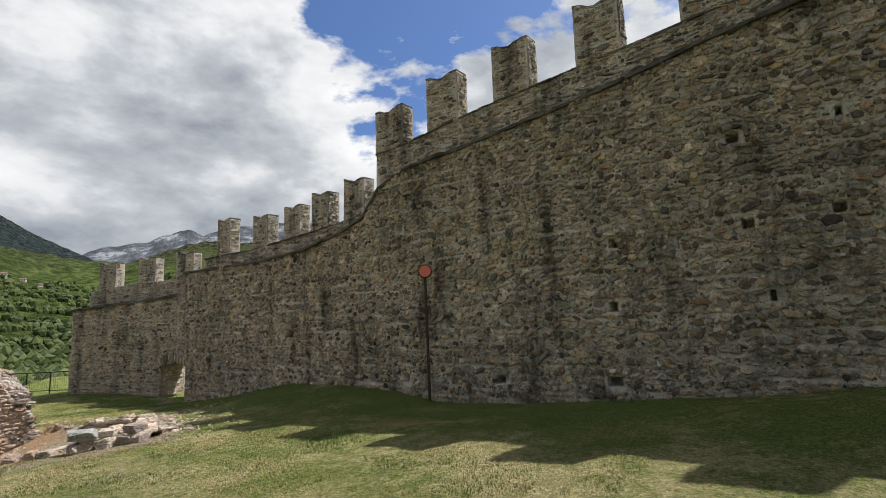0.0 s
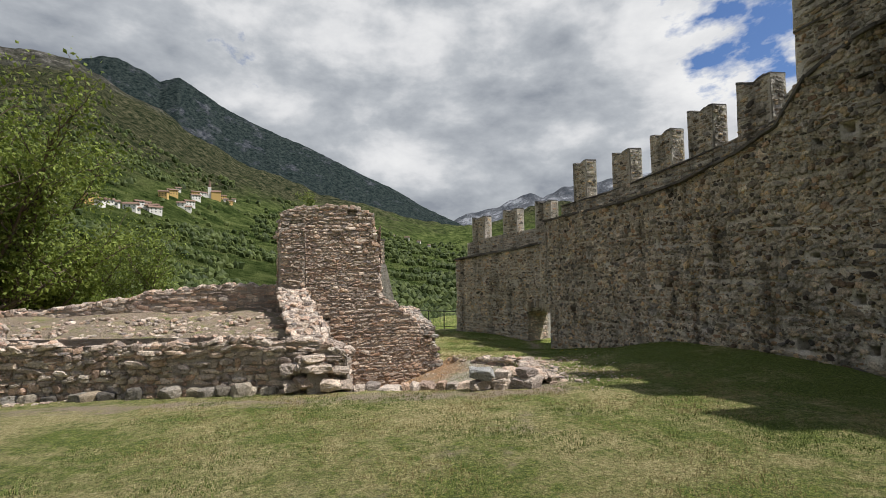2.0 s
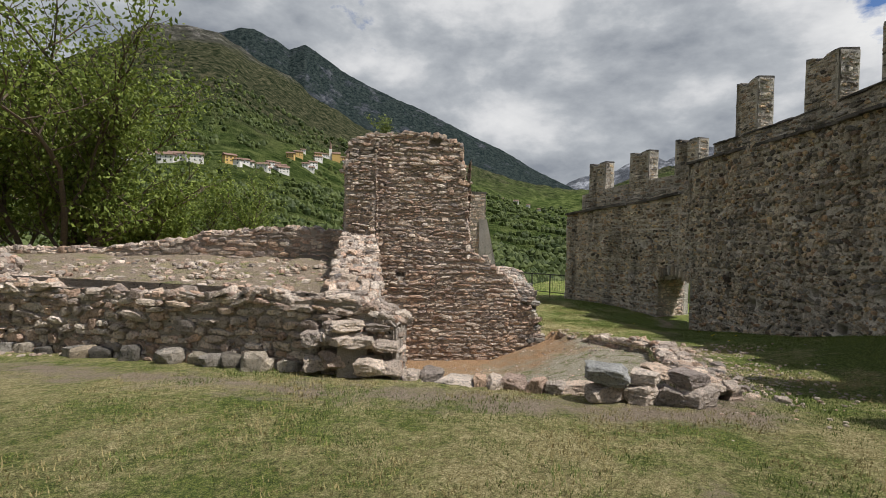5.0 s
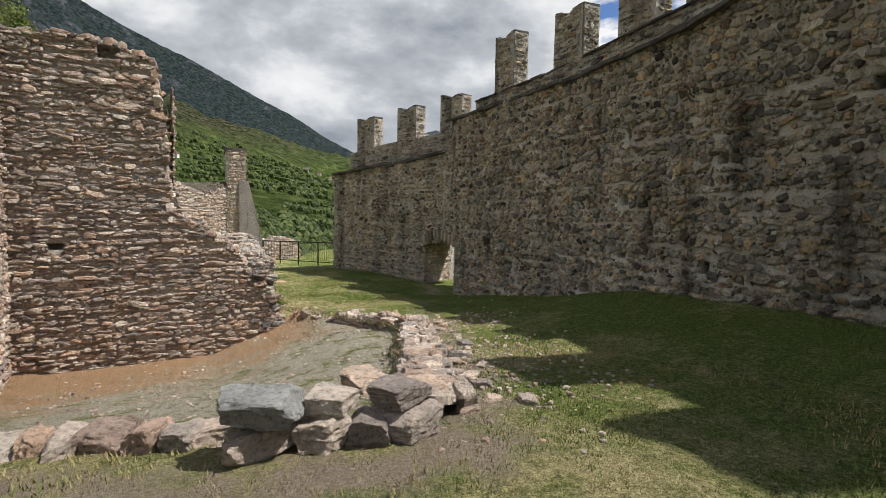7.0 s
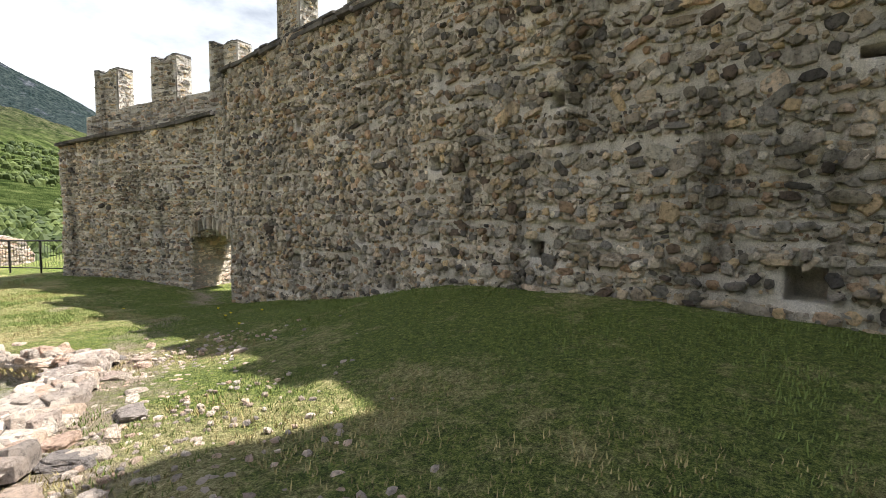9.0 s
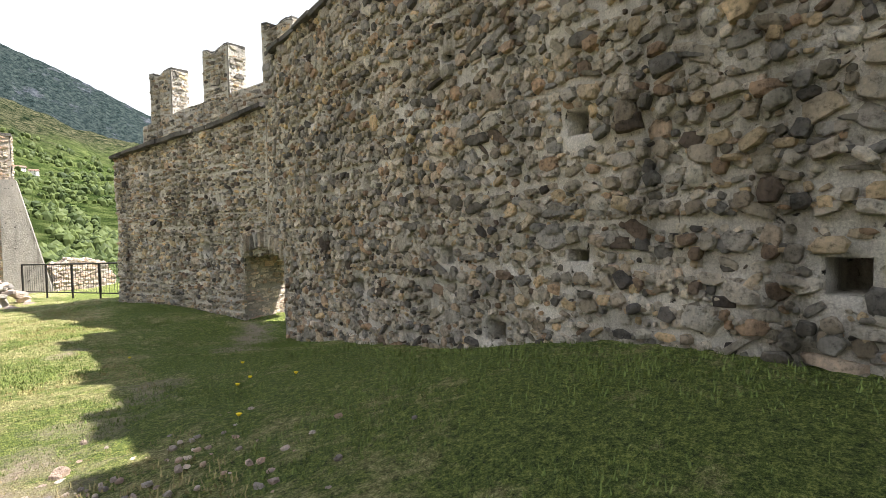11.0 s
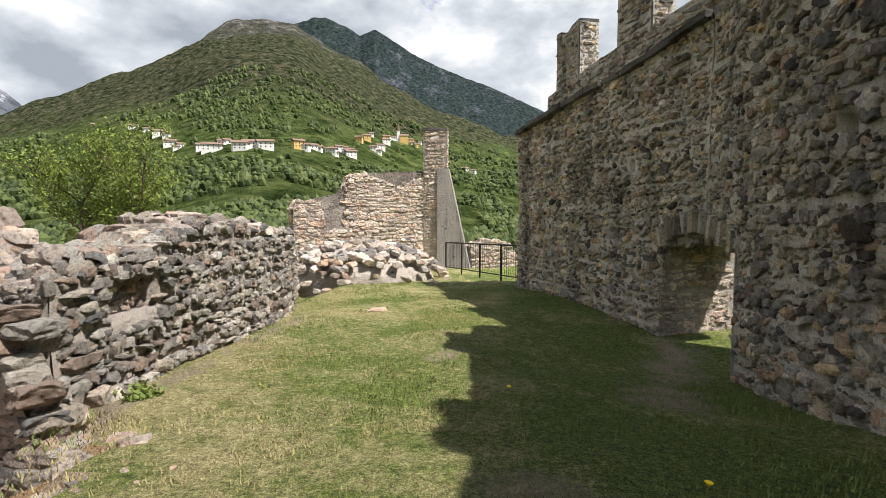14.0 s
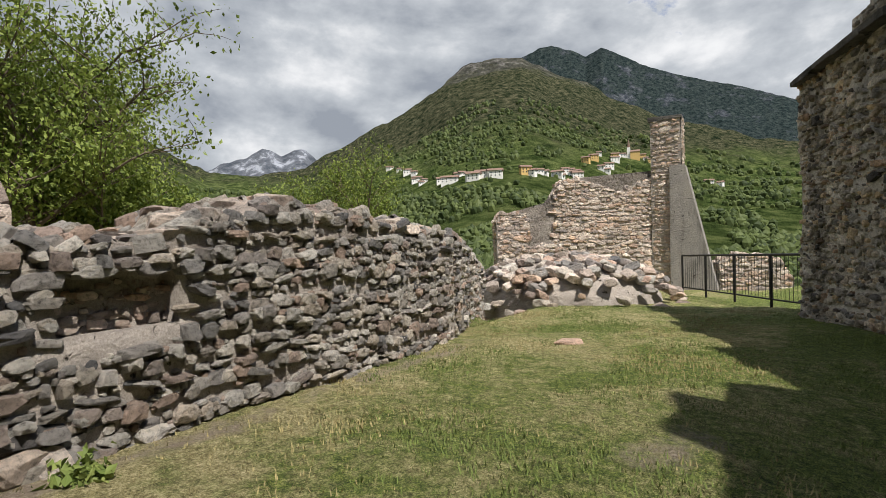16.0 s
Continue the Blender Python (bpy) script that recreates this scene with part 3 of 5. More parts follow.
def merlon(owner, o, eu, n, y_hi, width, z0, z1, thick=0.55, seed=0):
    """An upstanding battlement with a worn notch in its top."""
    o, eu, n = Vector(o), Vector(eu).normalized(), Vector(n).normalized()
    rng = np.random.default_rng(seed + 100)
    bm = bmesh.new()
    k, rows = 7, 6
    tilt = rng.uniform(0.02, 0.16)

    def top(t):
        return z1 - 0.16 * math.exp(-((t - 0.45) / 0.2) ** 2) + tilt * (0.5 - t) * 0.8

    grid = {}
    for i in range(k):
        for j in range(rows):
            for d in range(2):
                t = i / (k - 1)
                u = y_hi - width * t
                p = o + eu * (u + rng.uniform(-0.025, 0.025)) - n * (d * thick) + n * rng.uniform(-0.02, 0.02)
                p.z = z0 + (top(t) - z0) * j / (rows - 1) + (0.06 * (d - 0.5) if j == rows - 1 else 0)
                grid[i, j, d] = bm.verts.new(p)
    for i in range(k - 1):
        for j in range(rows - 1):
            for d in range(2):
                bm.faces.new((grid[i, j, d], grid[i + 1, j, d], grid[i + 1, j + 1, d], grid[i, j + 1, d]))
        bm.faces.new((grid[i, rows - 1, 0], grid[i + 1, rows - 1, 0], grid[i + 1, rows - 1, 1], grid[i, rows - 1, 1]))
    for j in range(rows - 1):
        for i in (0, k - 1):
            bm.faces.new((grid[i, j, 0], grid[i, j + 1, 0], grid[i, j + 1, 1], grid[i, j, 1]))
    ob = part("merlon", bm, M_MORTAR, owner, "weathered rubble merlon with a notched top")
    side = o + eu * (y_hi - width) - n * thick
    masonry(ob, o + n * 0.02, eu, n, y_hi - width, y_hi, lambda u: z0, lambda u: top((y_hi - u) / width) - 0.01, (0.22, 0.12), 0.03, seed=seed, cell=0.2, amp=0.02)
    masonry(ob, side - eu * 0.02, n, -eu, 0, thick, lambda u: z0, lambda u: top(1.0) - 0.03, (0.2, 0.11), 0.03, seed=seed + 7, cell=0.2, amp=0.02)
    # worn capping slab
    bm = bmesh.new()
    for i in range(k - 1):
        t0, t1 = i / (k - 1), (i + 1) / (k - 1)
        vs = []
        for t in (t0 - 0.004, t1 + 0.004):
            for d, dz in ((0.025, -0.05), (0.005, 0.035), (-thick - 0.005, 0.06), (-thick - 0.02, -0.04)):
                p = o + eu * (y_hi - width * t) + n * d
                p.z = top(t) + dz + rng.uniform(-0.015, 0.015)
                vs.append(bm.verts.new(p))
        for q in ((0, 1, 2, 3), (7, 6, 5, 4), (0, 4, 5, 1), (1, 5, 6, 2), (2, 6, 7, 3), (3, 7, 4, 0)):
            bm.faces.new([vs[a] for a in q])
    part("cap", bm, M_COPING, ob, "dark worn capping")
    return ob


def east_wall():
    o, eu, n = (-0.1, 0, 0), (0, 1, 0), (-1, 0, 0)
    wall = build_wall("wall_east", "tall rubble stone curtain wall with battlements and putlog holes", o, eu, n, EAST_TOP, -4, 1.3, -12, 24.55)
    base = line_fn(list(zip(WALL_Y, [z - 0.35 for z in WALL_Z])))
    top = line_fn(EAST_TOP)
    masonry(wall, o, eu, n, -9, 24.55, base, top, (0.165, 0.137), 0.054, holes=EAST_HOLES, seed=11, near=(13.2, 20.5, -1.4, 0.5), cell=0.12, amp=0.10, skip=0.03, big=0.10, turn=0.35, gap=0.018, fill=0.8)
    # above the gate, to the turn of the wall
    bm = bmesh.new()
    prism(bm, (0.05, 0, 0), eu, n, [(24.55, 3.2), (25.5, 3.2)], -0.4, 1.5)
    prism(bm, (0.05, 0, 0), eu, n, [(24.55, 4.27), (24.95, 4.27)], 3.2, 1.5)
    part("gate_head", bm, M_MORTAR, wall)
    masonry(wall, o, eu, n, 24.55, 25.42, lambda u: -0.42, lambda u: 4.27 if u < 24.9 else 3.2, (0.155, 0.135), 0.036, turn=0.3, seed=12)
    masonry(wall, (-0.1, 24.56, 0), (1, 0, 0), (0, 1, 0), 0, 1.7, lambda u: -2.7, lambda u: -0.38, (0.2, 0.12), 0.03, seed=14, amp=0.02)
    coping(wall, o, eu, n, EAST_TOP, 0.12, 1.2)
    masonry(wall, (-0.1, 24.95, 0), (1, 0, 0), (0, 1, 0), 0, 1.2, lambda u: 2.9, lambda u: 4.27, (0.25, 0.14), 0.04, seed=13)
    # parapet and merlons, set back on the wall
    low = [(11.6, 5.9), (12.2, 5.75), (14.3, 5.5), (16, 5.35), (18.5, 5.17), (21, 5.05), (24.95, 5.05)]
    high = [(-12, 9.6), (-4, 9.1), (-0.5, 8.83), (2.3, 8.6), (5, 8.34), (7.3, 8.17), (10, 7.8), (11.63, 7.7)]
    for prof, u0, u1, s, px in ((low, 11.6, 24.95, 21, 0.9), (high, -12, 11.63, 22, 0.5)):
        bm = bmesh.new()
        prism(bm, (px + 0.03, 0, 0), eu, n, prof, 4.0, 0.55)
        par = part("parapet", bm, M_MORTAR, wall)
        masonry(par, (px, 0, 0), eu, n, max(u0, -8), u1, lambda u: top(u) - 0.05, line_fn(prof), (0.24, 0.13), 0.035, seed=s, amp=0.04, cell=0.2)
        coping(par, (px, 0, 0), eu, n, prof, 0.06, 0.6, 0.08)
    f_low, f_high = line_fn(low), line_fn(high)
    for i, (y, w, z) in enumerate(((23.6, 1.15, 6.9), (20.34, 1.2, 6.6), (17.85, 1.1, 6.68), (15.92, 1.1, 6.95), (13.87, 1.15, 7.15))):
        merlon(wall, (0.9, 0, 0), eu, n, y, w, f_low(y - w / 2) - 0.1, z, seed=30 + i)
    for i, (y, w, z) in enumerate(((11.63, 1.35, 9.3), (9.14, 1.3, 9.8), (6.46, 1.25, 10.0), (3.74, 1.25, 10.2), (1.0, 1.25, 10.45), (-1.7, 1.3, 10.7), (-4.5, 1.3, 10.9), (-7.2, 1.3, 11.1))):
        merlon(wall, (0.5, 0, 0), eu, n, y, w, f_high(y - w / 2) - 0.1, z, seed=50 + i)
    return wall


def north_wall():
    a, b = Vector((-0.12, 25.4, 0)), Vector((-2.5, 31.8, 0))
    eu = (b - a).normalized()
    n = Vector((-eu.y, eu.x, 0))
    length = 7.3
    top_pts = [(0, 3.18), (2, 2.95), (4.2, 2.85), (length, 2.6)]
    wall = build_wall("wall_north", "rubble stone curtain wall continuing past the postern gate", a, eu, n, top_pts, -4, 1.3, 1.06, length)
    bm = bmesh.new()
    prism(bm, a - n * 0.32, eu, n, [(0, 3.18), (1.07, 3.06)], -0.4, 1.3)
    part("gate_head", bm, M_MORTAR, wall)
    base = lambda u: (-0.42 if u < 1.0 else -2.5)
    masonry(wall, a, eu, n, 0, length, base, line_fn(top_pts), (0.16, 0.13), 0.052, turn=0.3, seed=61, skip=0.1,
            holes=[(3.4, 1.9, 0.2, 0.2), (1.9, 1.0, 0.2, 0.2), (2.6, -0.3, 0.2, 0.35), (4.6, 1.2, 0.18, 0.18)])
    # far reveal of the gate, its sunlit look put into paler stone
    masonry(wall, a + eu * 1.05, -n, -eu, 0, 1.6, lambda u: -2.6, lambda u: -0.35, (0.24, 0.12), 0.035, mats=(M_MORTAR_PALE, M_PALE, M_PALE_ONE), seed=62, amp=0.03)
    masonry(wall, a + eu * length, -n, eu, 0, 1.6, lambda u: -3.5, lambda u: 2.55, (0.26, 0.14), 0.04, seed=63, amp=0.03)
    coping(wall, a, eu, n, top_pts, 0.14, 1.0, 0.16)
    p = a - n * 0.8
    crenel = [(0, 4.05), (1.2, 4.02), (4.5, 3.85), (length - 0.2, 3.6)]
    bm = bmesh.new()
    prism(bm, p - n * 0.03, eu, n, crenel, 2.2, 0.55)
    par = part("parapet", bm, M_MORTAR, wall)
    masonry(par, p, eu, n, 0, length - 0.2, lambda u: line_fn(top_pts)(u) - 0.05, line_fn(crenel), (0.24, 0.13), 0.035, seed=64, amp=0.03, cell=0.2)
    for i, (u, w, z) in enumerate(((1.05, 1.15, 5.45), (3.65, 1.15, 5.32), (6.55, 1.2, 5.18))):
        merlon(wall, p, eu, n, u, w, 3.6, z, seed=70 + i)
    # arch stones over the gate
    for i in range(9):
        t = i / 8
        q = Vector((-0.16 - 0.42 * t, 24.7 + 1.65 * t, -0.42 + 0.42 * math.sin(math.pi * (0.12 + 0.76 * t)) - 0.05))
        bm = bmesh.new()
        box(bm, (0.03, -0.06, -0.17), (0.3, 0.06, 0.17), 0.02)
        s = part("arch_stone", bm, M_STONE_ONE, wall)
        s.matrix_world = Matrix.Translation(q) @ Euler((radians(28 * (t - 0.5) * -1), 0, 0)).to_matrix().to_4x4()
    # threshold
    bm = bmesh.new()
    box(bm, (-0.3, 24.5, -2.6), (1.7, 26.6, -2.36), 0.02)
    part("threshold", bm, M_MORTAR_PALE, wall, "pale worn earth and stone threshold")


east_wall()
north_wall()


# ---- ruins ----
RUIN = (M_MORTAR_PALE, M_PALE, M_PALE_ONE)
STONY = (M_MORTAR_PALE, M_GREY, M_GREY_ONE)


def rock_mesh(seed, mat, sub=2):
    """A rough boulder about one unit across, broken by planes."""
    rng = np.random.default_rng(seed)
    bm = bmesh.new()
    bmesh.ops.create_icosphere(bm, subdivisions=sub, radius=0.5)
    cuts = [((Vector(d) + Vector(rng.normal(0, 0.16, 3))).normalized(), rng.uniform(0.27, 0.36)) for d in ((1, 0, 0), (-1, 0, 0), (0, 1, 0), (0, -1, 0), (0, 0, 1), (0, 0, -1))]
    cuts += [(Vector(rng.normal(size=3)).normalized(), rng.uniform(0.34, 0.46)) for _ in range(5)]
    off = rng.uniform(0, 50)
    for v in bm.verts:
        c = v.co.copy()
        for d, h in cuts:
            k = c.dot(d) - h
            if k > 0:
                c -= d * k * 0.97
        c *= 1 + 0.10 * noise.noise(c * 3 + Vector((off, 0, 0)))
        if sub > 2:
            c *= 1 + 0.10 * fbm(c.x * 7 + off, c.y * 7, c.z * 11, 5)
        v.co = c * 1.45
    me = bpy.data.meshes.new("rock")
    bm.to_mesh(me)
    bm.free()
    me.materials.append(mat)
    return me


ROCKS = [rock_mesh(s, M_PALE_ONE) for s in range(14)]
BOULDERS = [rock_mesh(200 + s, M_PALE_ONE, 4) for s in range(14)]
M_GREY_ROCK = stone_material("blue_grey_boulder", [(0.30, 0.31, 0.33), (0.40, 0.41, 0.42)], True)
GREY_ROCK = rock_mesh(77, M_GREY_ROCK, 4)


def rock(at, size, turn=0.0, k=0, parent=None, label="", mesh=None):
    ob = new("stone" if parent else "boulder", mesh or (ROCKS if parent else BOULDERS)[k % 14])
    ob.matrix_world = Matrix.Translation(at) @ Euler((0, 0, turn)).to_matrix().to_4x4() @ Matrix.Diagonal((*size, 1))
    if parent:
        ob.parent = parent
    else:
        tagged(ob, label or "rough grey-brown boulder lying on the grass", "boulder", "loose boulders")
    return ob


def top_rocks(owner, line, spread, rng, count, size=(0.27, 0.22, 0.12)):
    """Loose stones along a broken wall top. line: points from which the top runs."""
    pts = [Vector(p) for p in line]
    cum = np.cumsum([0.0] + [(q - p).length for p, q in zip(pts, pts[1:])])
    for i in range(count):
        s = rng.uniform(0, cum[-1] * 0.999)
        k = int(np.searchsorted(cum, s, "right")) - 1
        a, b = pts[k], pts[k + 1]
        t = (s - cum[k]) / max(cum[k + 1] - cum[k], 1e-6)
        e = Vector(((pts[-1] - pts[0]).x, (pts[-1] - pts[0]).y, 0)).normalized()
        p = a.lerp(b, t) + Vector((-e.y, e.x, 0)) * rng.uniform(*spread)
        s = rng.uniform(0.6, 1.4)
        rock(p + Vector((0, 0, size[2] * s * 0.2)), (size[0] * s, size[1] * s, size[2] * s), rng.uniform(0, 6), int(rng.integers(14)), owner)


def ragged(points, seed, amp=0.09, step=0.22):
    rng = np.random.default_rng(seed)
    f = line_fn(points)
    lo, hi = points[0][0], points[-1][0]
    us = sorted(set(np.arange(lo, hi + step, step).tolist()) | {p[0] for p in points})
    return [(float(min(u, hi)), f(min(u, hi)) + float(rng.uniform(-amp, amp))) for u in us]


def ruin_wall(name, label, a, b, side, top, base, thick, size, seed, ends=(False, False), near=None, holes=(), back=False, proud=0.045, tops=0, mats=RUIN, depth=0.22):
    a, b = Vector((*a, 0)), Vector((*b, 0))
    eu = (b - a).normalized()
    n = Vector((-eu.y, eu.x, 0)) * side
    L = (b - a).length
    prof = ragged(top, seed)
    bm = bmesh.new()
    prism(bm, a - n * 0.25, eu, n, prof, base - 1, thick - 0.5)
    prism(bm, a - n * 0.04, eu, n, [(u, z - 0.1) for u, z in prof if u < L] , base - 1, 0.2) if not holes else None
    ob = part(name, bm, mats[0], None)
    tagged(ob, label, "ruined wall", kind="structure")
    f = line_fn(prof)
    masonry(ob, a, eu, n, 0, L, lambda u: base, f, size, proud, mats, holes, seed, near, amp=0.07, skip=0.02, gap=0.012, depth=depth, big=0.14, turn=0.12)
    if back:
        masonry(ob, a - n * thick, eu, -n, 0, L, lambda u: base, f, size, proud, mats, (), seed + 1, amp=0.07)
    for k, flag in enumerate(ends):
        if flag:
            z = f(0 if k == 0 else L)
            masonry(ob, a + eu * (0 if k == 0 else L), -n, -eu if k == 0 else eu, 0, thick, lambda u: base, lambda u: z, size, proud, mats, (), seed + 2 + k, amp=0.06)
    # rubble top
    us = [p[0] for p in prof]
    line = [(*(a + eu * u - n * (thick / 2)).xy, f(u) - 0.06) for u in us]
    if tops:
        top_rocks(ob, line, (-thick / 2 + 0.1, thick / 2 - 0.1), np.random.default_rng(seed + 9), tops)
    verts, faces = [], []
    for u in us:
        for d in (0.0, 0.33, 0.66, 1.0):
            p = a + eu * u - n * (thick * d)
            verts.append((p.x, p.y, f(u) - 0.03 + 0.05 * noise.noise((p.x * 4, p.y * 4, 1))))
    for i in range(len(us) - 1):
        for d in range(3):
            faces.append((i * 4 + d, i * 4 + d + 1, i * 4 + d + 5, i * 4 + d + 4))
    mesh_ob("rubble_top", verts, faces, mats[0], ob)
    rng = np.random.default_rng(seed + 17)
    sv, sf = [], []
    for i in range(len(us) - 1):
        p0 = a + eu * us[i] + Vector((0, 0, f(us[i]) - 0.02))
        p1 = a + eu * us[i + 1] + Vector((0, 0, f(us[i + 1]) - 0.02))
        t = p1 - p0
        if t.length < 1e-4:
            continue
        flat = Vector((0, 0, 1)) if abs(t.normalized().z) < 0.6 else None
        nn = (-n).cross(t).normalized()
        if nn.z < 0:
            nn = -nn
        for _ in range(int(t.length * thick / 0.022) + 1):
            p = p0 + t * rng.uniform(0, 1) - n * (thick * rng.uniform(0.0, 1.0))
            ang = rng.uniform(-0.5, 0.5)
            x_ax = t.normalized() * math.cos(ang) - n * math.sin(ang)
            y_ax = nn.cross(x_ax)
            s = rng.uniform(0.12, 0.3)
            q, fc = SHAPES[int(rng.integers(len(SHAPES)))]
            base_i = len(sv)
            sv.extend((q @ np.array([x_ax * s, y_ax * s * 0.7, nn * rng.uniform(0.03, 0.09)]) + np.array(p)).tolist())
            sf.extend([tuple(k + base_i for k in g) for g in fc])
    tagged(mesh_ob("top_stones", sv, sf, mats[1], ob), kind="stuff")
    return ob


tower = ruin_wall("wall_tower", "tall broken ruin wall of thin pinkish-grey rubble courses", (-12.9, 20.62), (-6.66, 20.8), -1,
                  [(0, 3.0), (0.12, 3.75), (0.9, 4.15), (2.5, 4.1), (3.42, 3.95), (3.52, 3.0), (3.62, 2.2), (3.72, 0.55), (4.3, 0.4), (4.6, 0.1), (4.95, -0.1), (5.2, -0.45), (5.45, -0.95), (5.8, -1.45), (6.05, -2.0), (6.24, -2.4)], -2.75, 0.85, (0.21, 0.085), 81, (True, True), proud=0.045,
                  holes=[(2.65, 3.92, 0.3, 0.28), (1.72, -0.1, 0.2, 0.2)], back=True, near=(2.0, 5.8, -2.2, 0.2), tops=90)
masonry(tower, (-9.15, 20.98, 0), (0, 1, 0), (1, 0, 0), 0.05, 0.85, lambda u: 0.3, lambda u: 3.5 - 0.4 * u, (0.21, 0.09), 0.05, RUIN, seed=83, amp=0.12)
ruin_wall("wall_room_west", "ruined side wall of pale pinkish rubble bounding the excavated room", (-12.0, 20.65), (-11.2, 13.7), 1,
          [(0, 1.2), (0.8, 0.9), (1.6, 0.75), (3.5, 0.45), (5.2, 0.15), (6.4, -0.15), (7.25, -0.5)], -2.75, 0.95, (0.2, 0.1), 85, (False, True), near=(2.5, 7.2, -1.6, 0.2), tops=110)
# broken stump of the side wall against the tower
masonry(tower, (-11.98, 20.68, 0), (0.1, -1, 0), (1, 0.1, 0), 0.0, 0.42, lambda u: 0.8, lambda u: 4.0 - 2.2 * u, (0.2, 0.09), 0.05, RUIN, seed=84, amp=0.08)
masonry(tower, (-12.85, 20.3, 0), (1, 0, 0), (0, -1, 0), 0.0, 0.9, lambda u: 0.6, lambda u: 3.2 + 0.3 * u, (0.2, 0.09), 0.06, RUIN, seed=86, amp=0.15)
ruin_wall("wall_terrace", "low dry-stone terrace wall of dark and pale rubble", (-11.0, 13.45), (-26, 18.2), 1,
          [(0, -0.35), (0.6, -0.05), (2.5, 0.0), (6, -0.12), (10, 0.0), (15.7, 0.1)], -1.75, 0.6, (0.28, 0.14), 89, (True, False), near=(0, 7, -1.3, 0.2), proud=0.07, tops=120)
ruin_wall("wall_terrace_west", "higher rubble wall rising at the end of the terrace", (-19.3, 16.3), (-30, 17.4), 1,
          [(0, 0.3), (1.5, 0.9), (3.5, 1.9), (6, 2.9), (10.7, 3.7)], -2.2, 0.7, (0.3, 0.14), 91, (True, False), tops=60, near=(0, 5, -1.5, 1.5))
ruin_wall("wall_terrace_back", "broken rubble wall along the back of the terrace", (-12.6, 21.2), (-26, 22.6), 1,
          [(0, 1.15), (2, 1.2), (4.2, 1.05), (6, 0.75), (8, 0.45), (13.4, 0.3)], -1.0, 0.7, (0.3, 0.13), 93, tops=90, near=(0, 4, 0, 1.2))
ruin_wall("wall_garden", "low rubble wall with a broken niche beside the grass passage", (-7.03, 20.95), (-7.55, 27.0), -1,
          [(0, -0.6), (0.5, -0.42), (1.6, -0.25), (2.4, -0.06), (3.6, -0.04), (4.8, -0.18), (6.2, -0.32)], -2.15, 0.9, (0.18, 0.115), 97, (True, False),
          depth=0.16, holes=[(1.05, -0.84, 0.72, 0.4)], near=(0.2, 5, -1.8, 0.0), tops=150, mats=STONY, proud=0.065)
garden = bpy.data.objects["wall_garden"]
masonry(garden, (-7.25, 21.6, 0), (-0.086, 1, 0), (1, 0.086, 0), 0.0, 0.82, lambda u: -1.06, lambda u: -0.62, (0.13, 0.09), 0.05, RUIN, seed=99, amp=0.02)
# rough quoins where the garden wall meets the tail of the tall wall
quoins = [rock_mesh(500 + i, M_GREY_ONE, 3) for i in range(5)]
rq = np.random.default_rng(52)
for i in range(26):
    z = -2.15 + 1.5 * (i // 2) / 12
    slope = -6.98 - 0.3 * (z + 2.15) / 1.5
    rock(Vector((slope + rq.uniform(-0.16, 0.1), 20.9 + rq.uniform(-0.12, 0.2), z)), (rq.uniform(0.3, 0.46), rq.uniform(0.24, 0.4), rq.uniform(0.14, 0.2)), rq.uniform(-0.5, 0.5), 0, garden, "", quoins[i % 5])
ruin_wall("wall_garden_far", "low rubble wall turning away beside the grass", (-7.55, 27.0), (-9.2, 31.2), -1,
          [(0, -0.32), (1.5, -0.5), (3, -0.75), (4.5, -1.0)], -2.4, 0.8, (0.18, 0.115), 101, (False, True), near=(0, 4, -2, -0.3), tops=50, mats=STONY, proud=0.065)
ruin_wall("wall_room_east", "low broken stone wall edging the excavated room", (-5.05, 17.4), (-7.1, 12.1), -1,
          [(0, -1.42), (2.5, -1.2), (5.0, -0.9), (5.68, -0.85)], -2.7, 0.5, (0.3, 0.13), 105, near=(0, 5.7, -2.6, -0.9), proud=0.06, tops=70)
ruin_wall("wall_room_back", "low dry-stone wall at the back of the excavated room", (-6.55, 20.75), (-5.1, 17.4), -1,
          [(0, -1.8), (1.5, -1.7), (2.6, -1.55), (3.65, -1.4)], -2.7, 0.45, (0.3, 0.12), 109, near=(0, 3.6, -2.6, -1.3), tops=16)


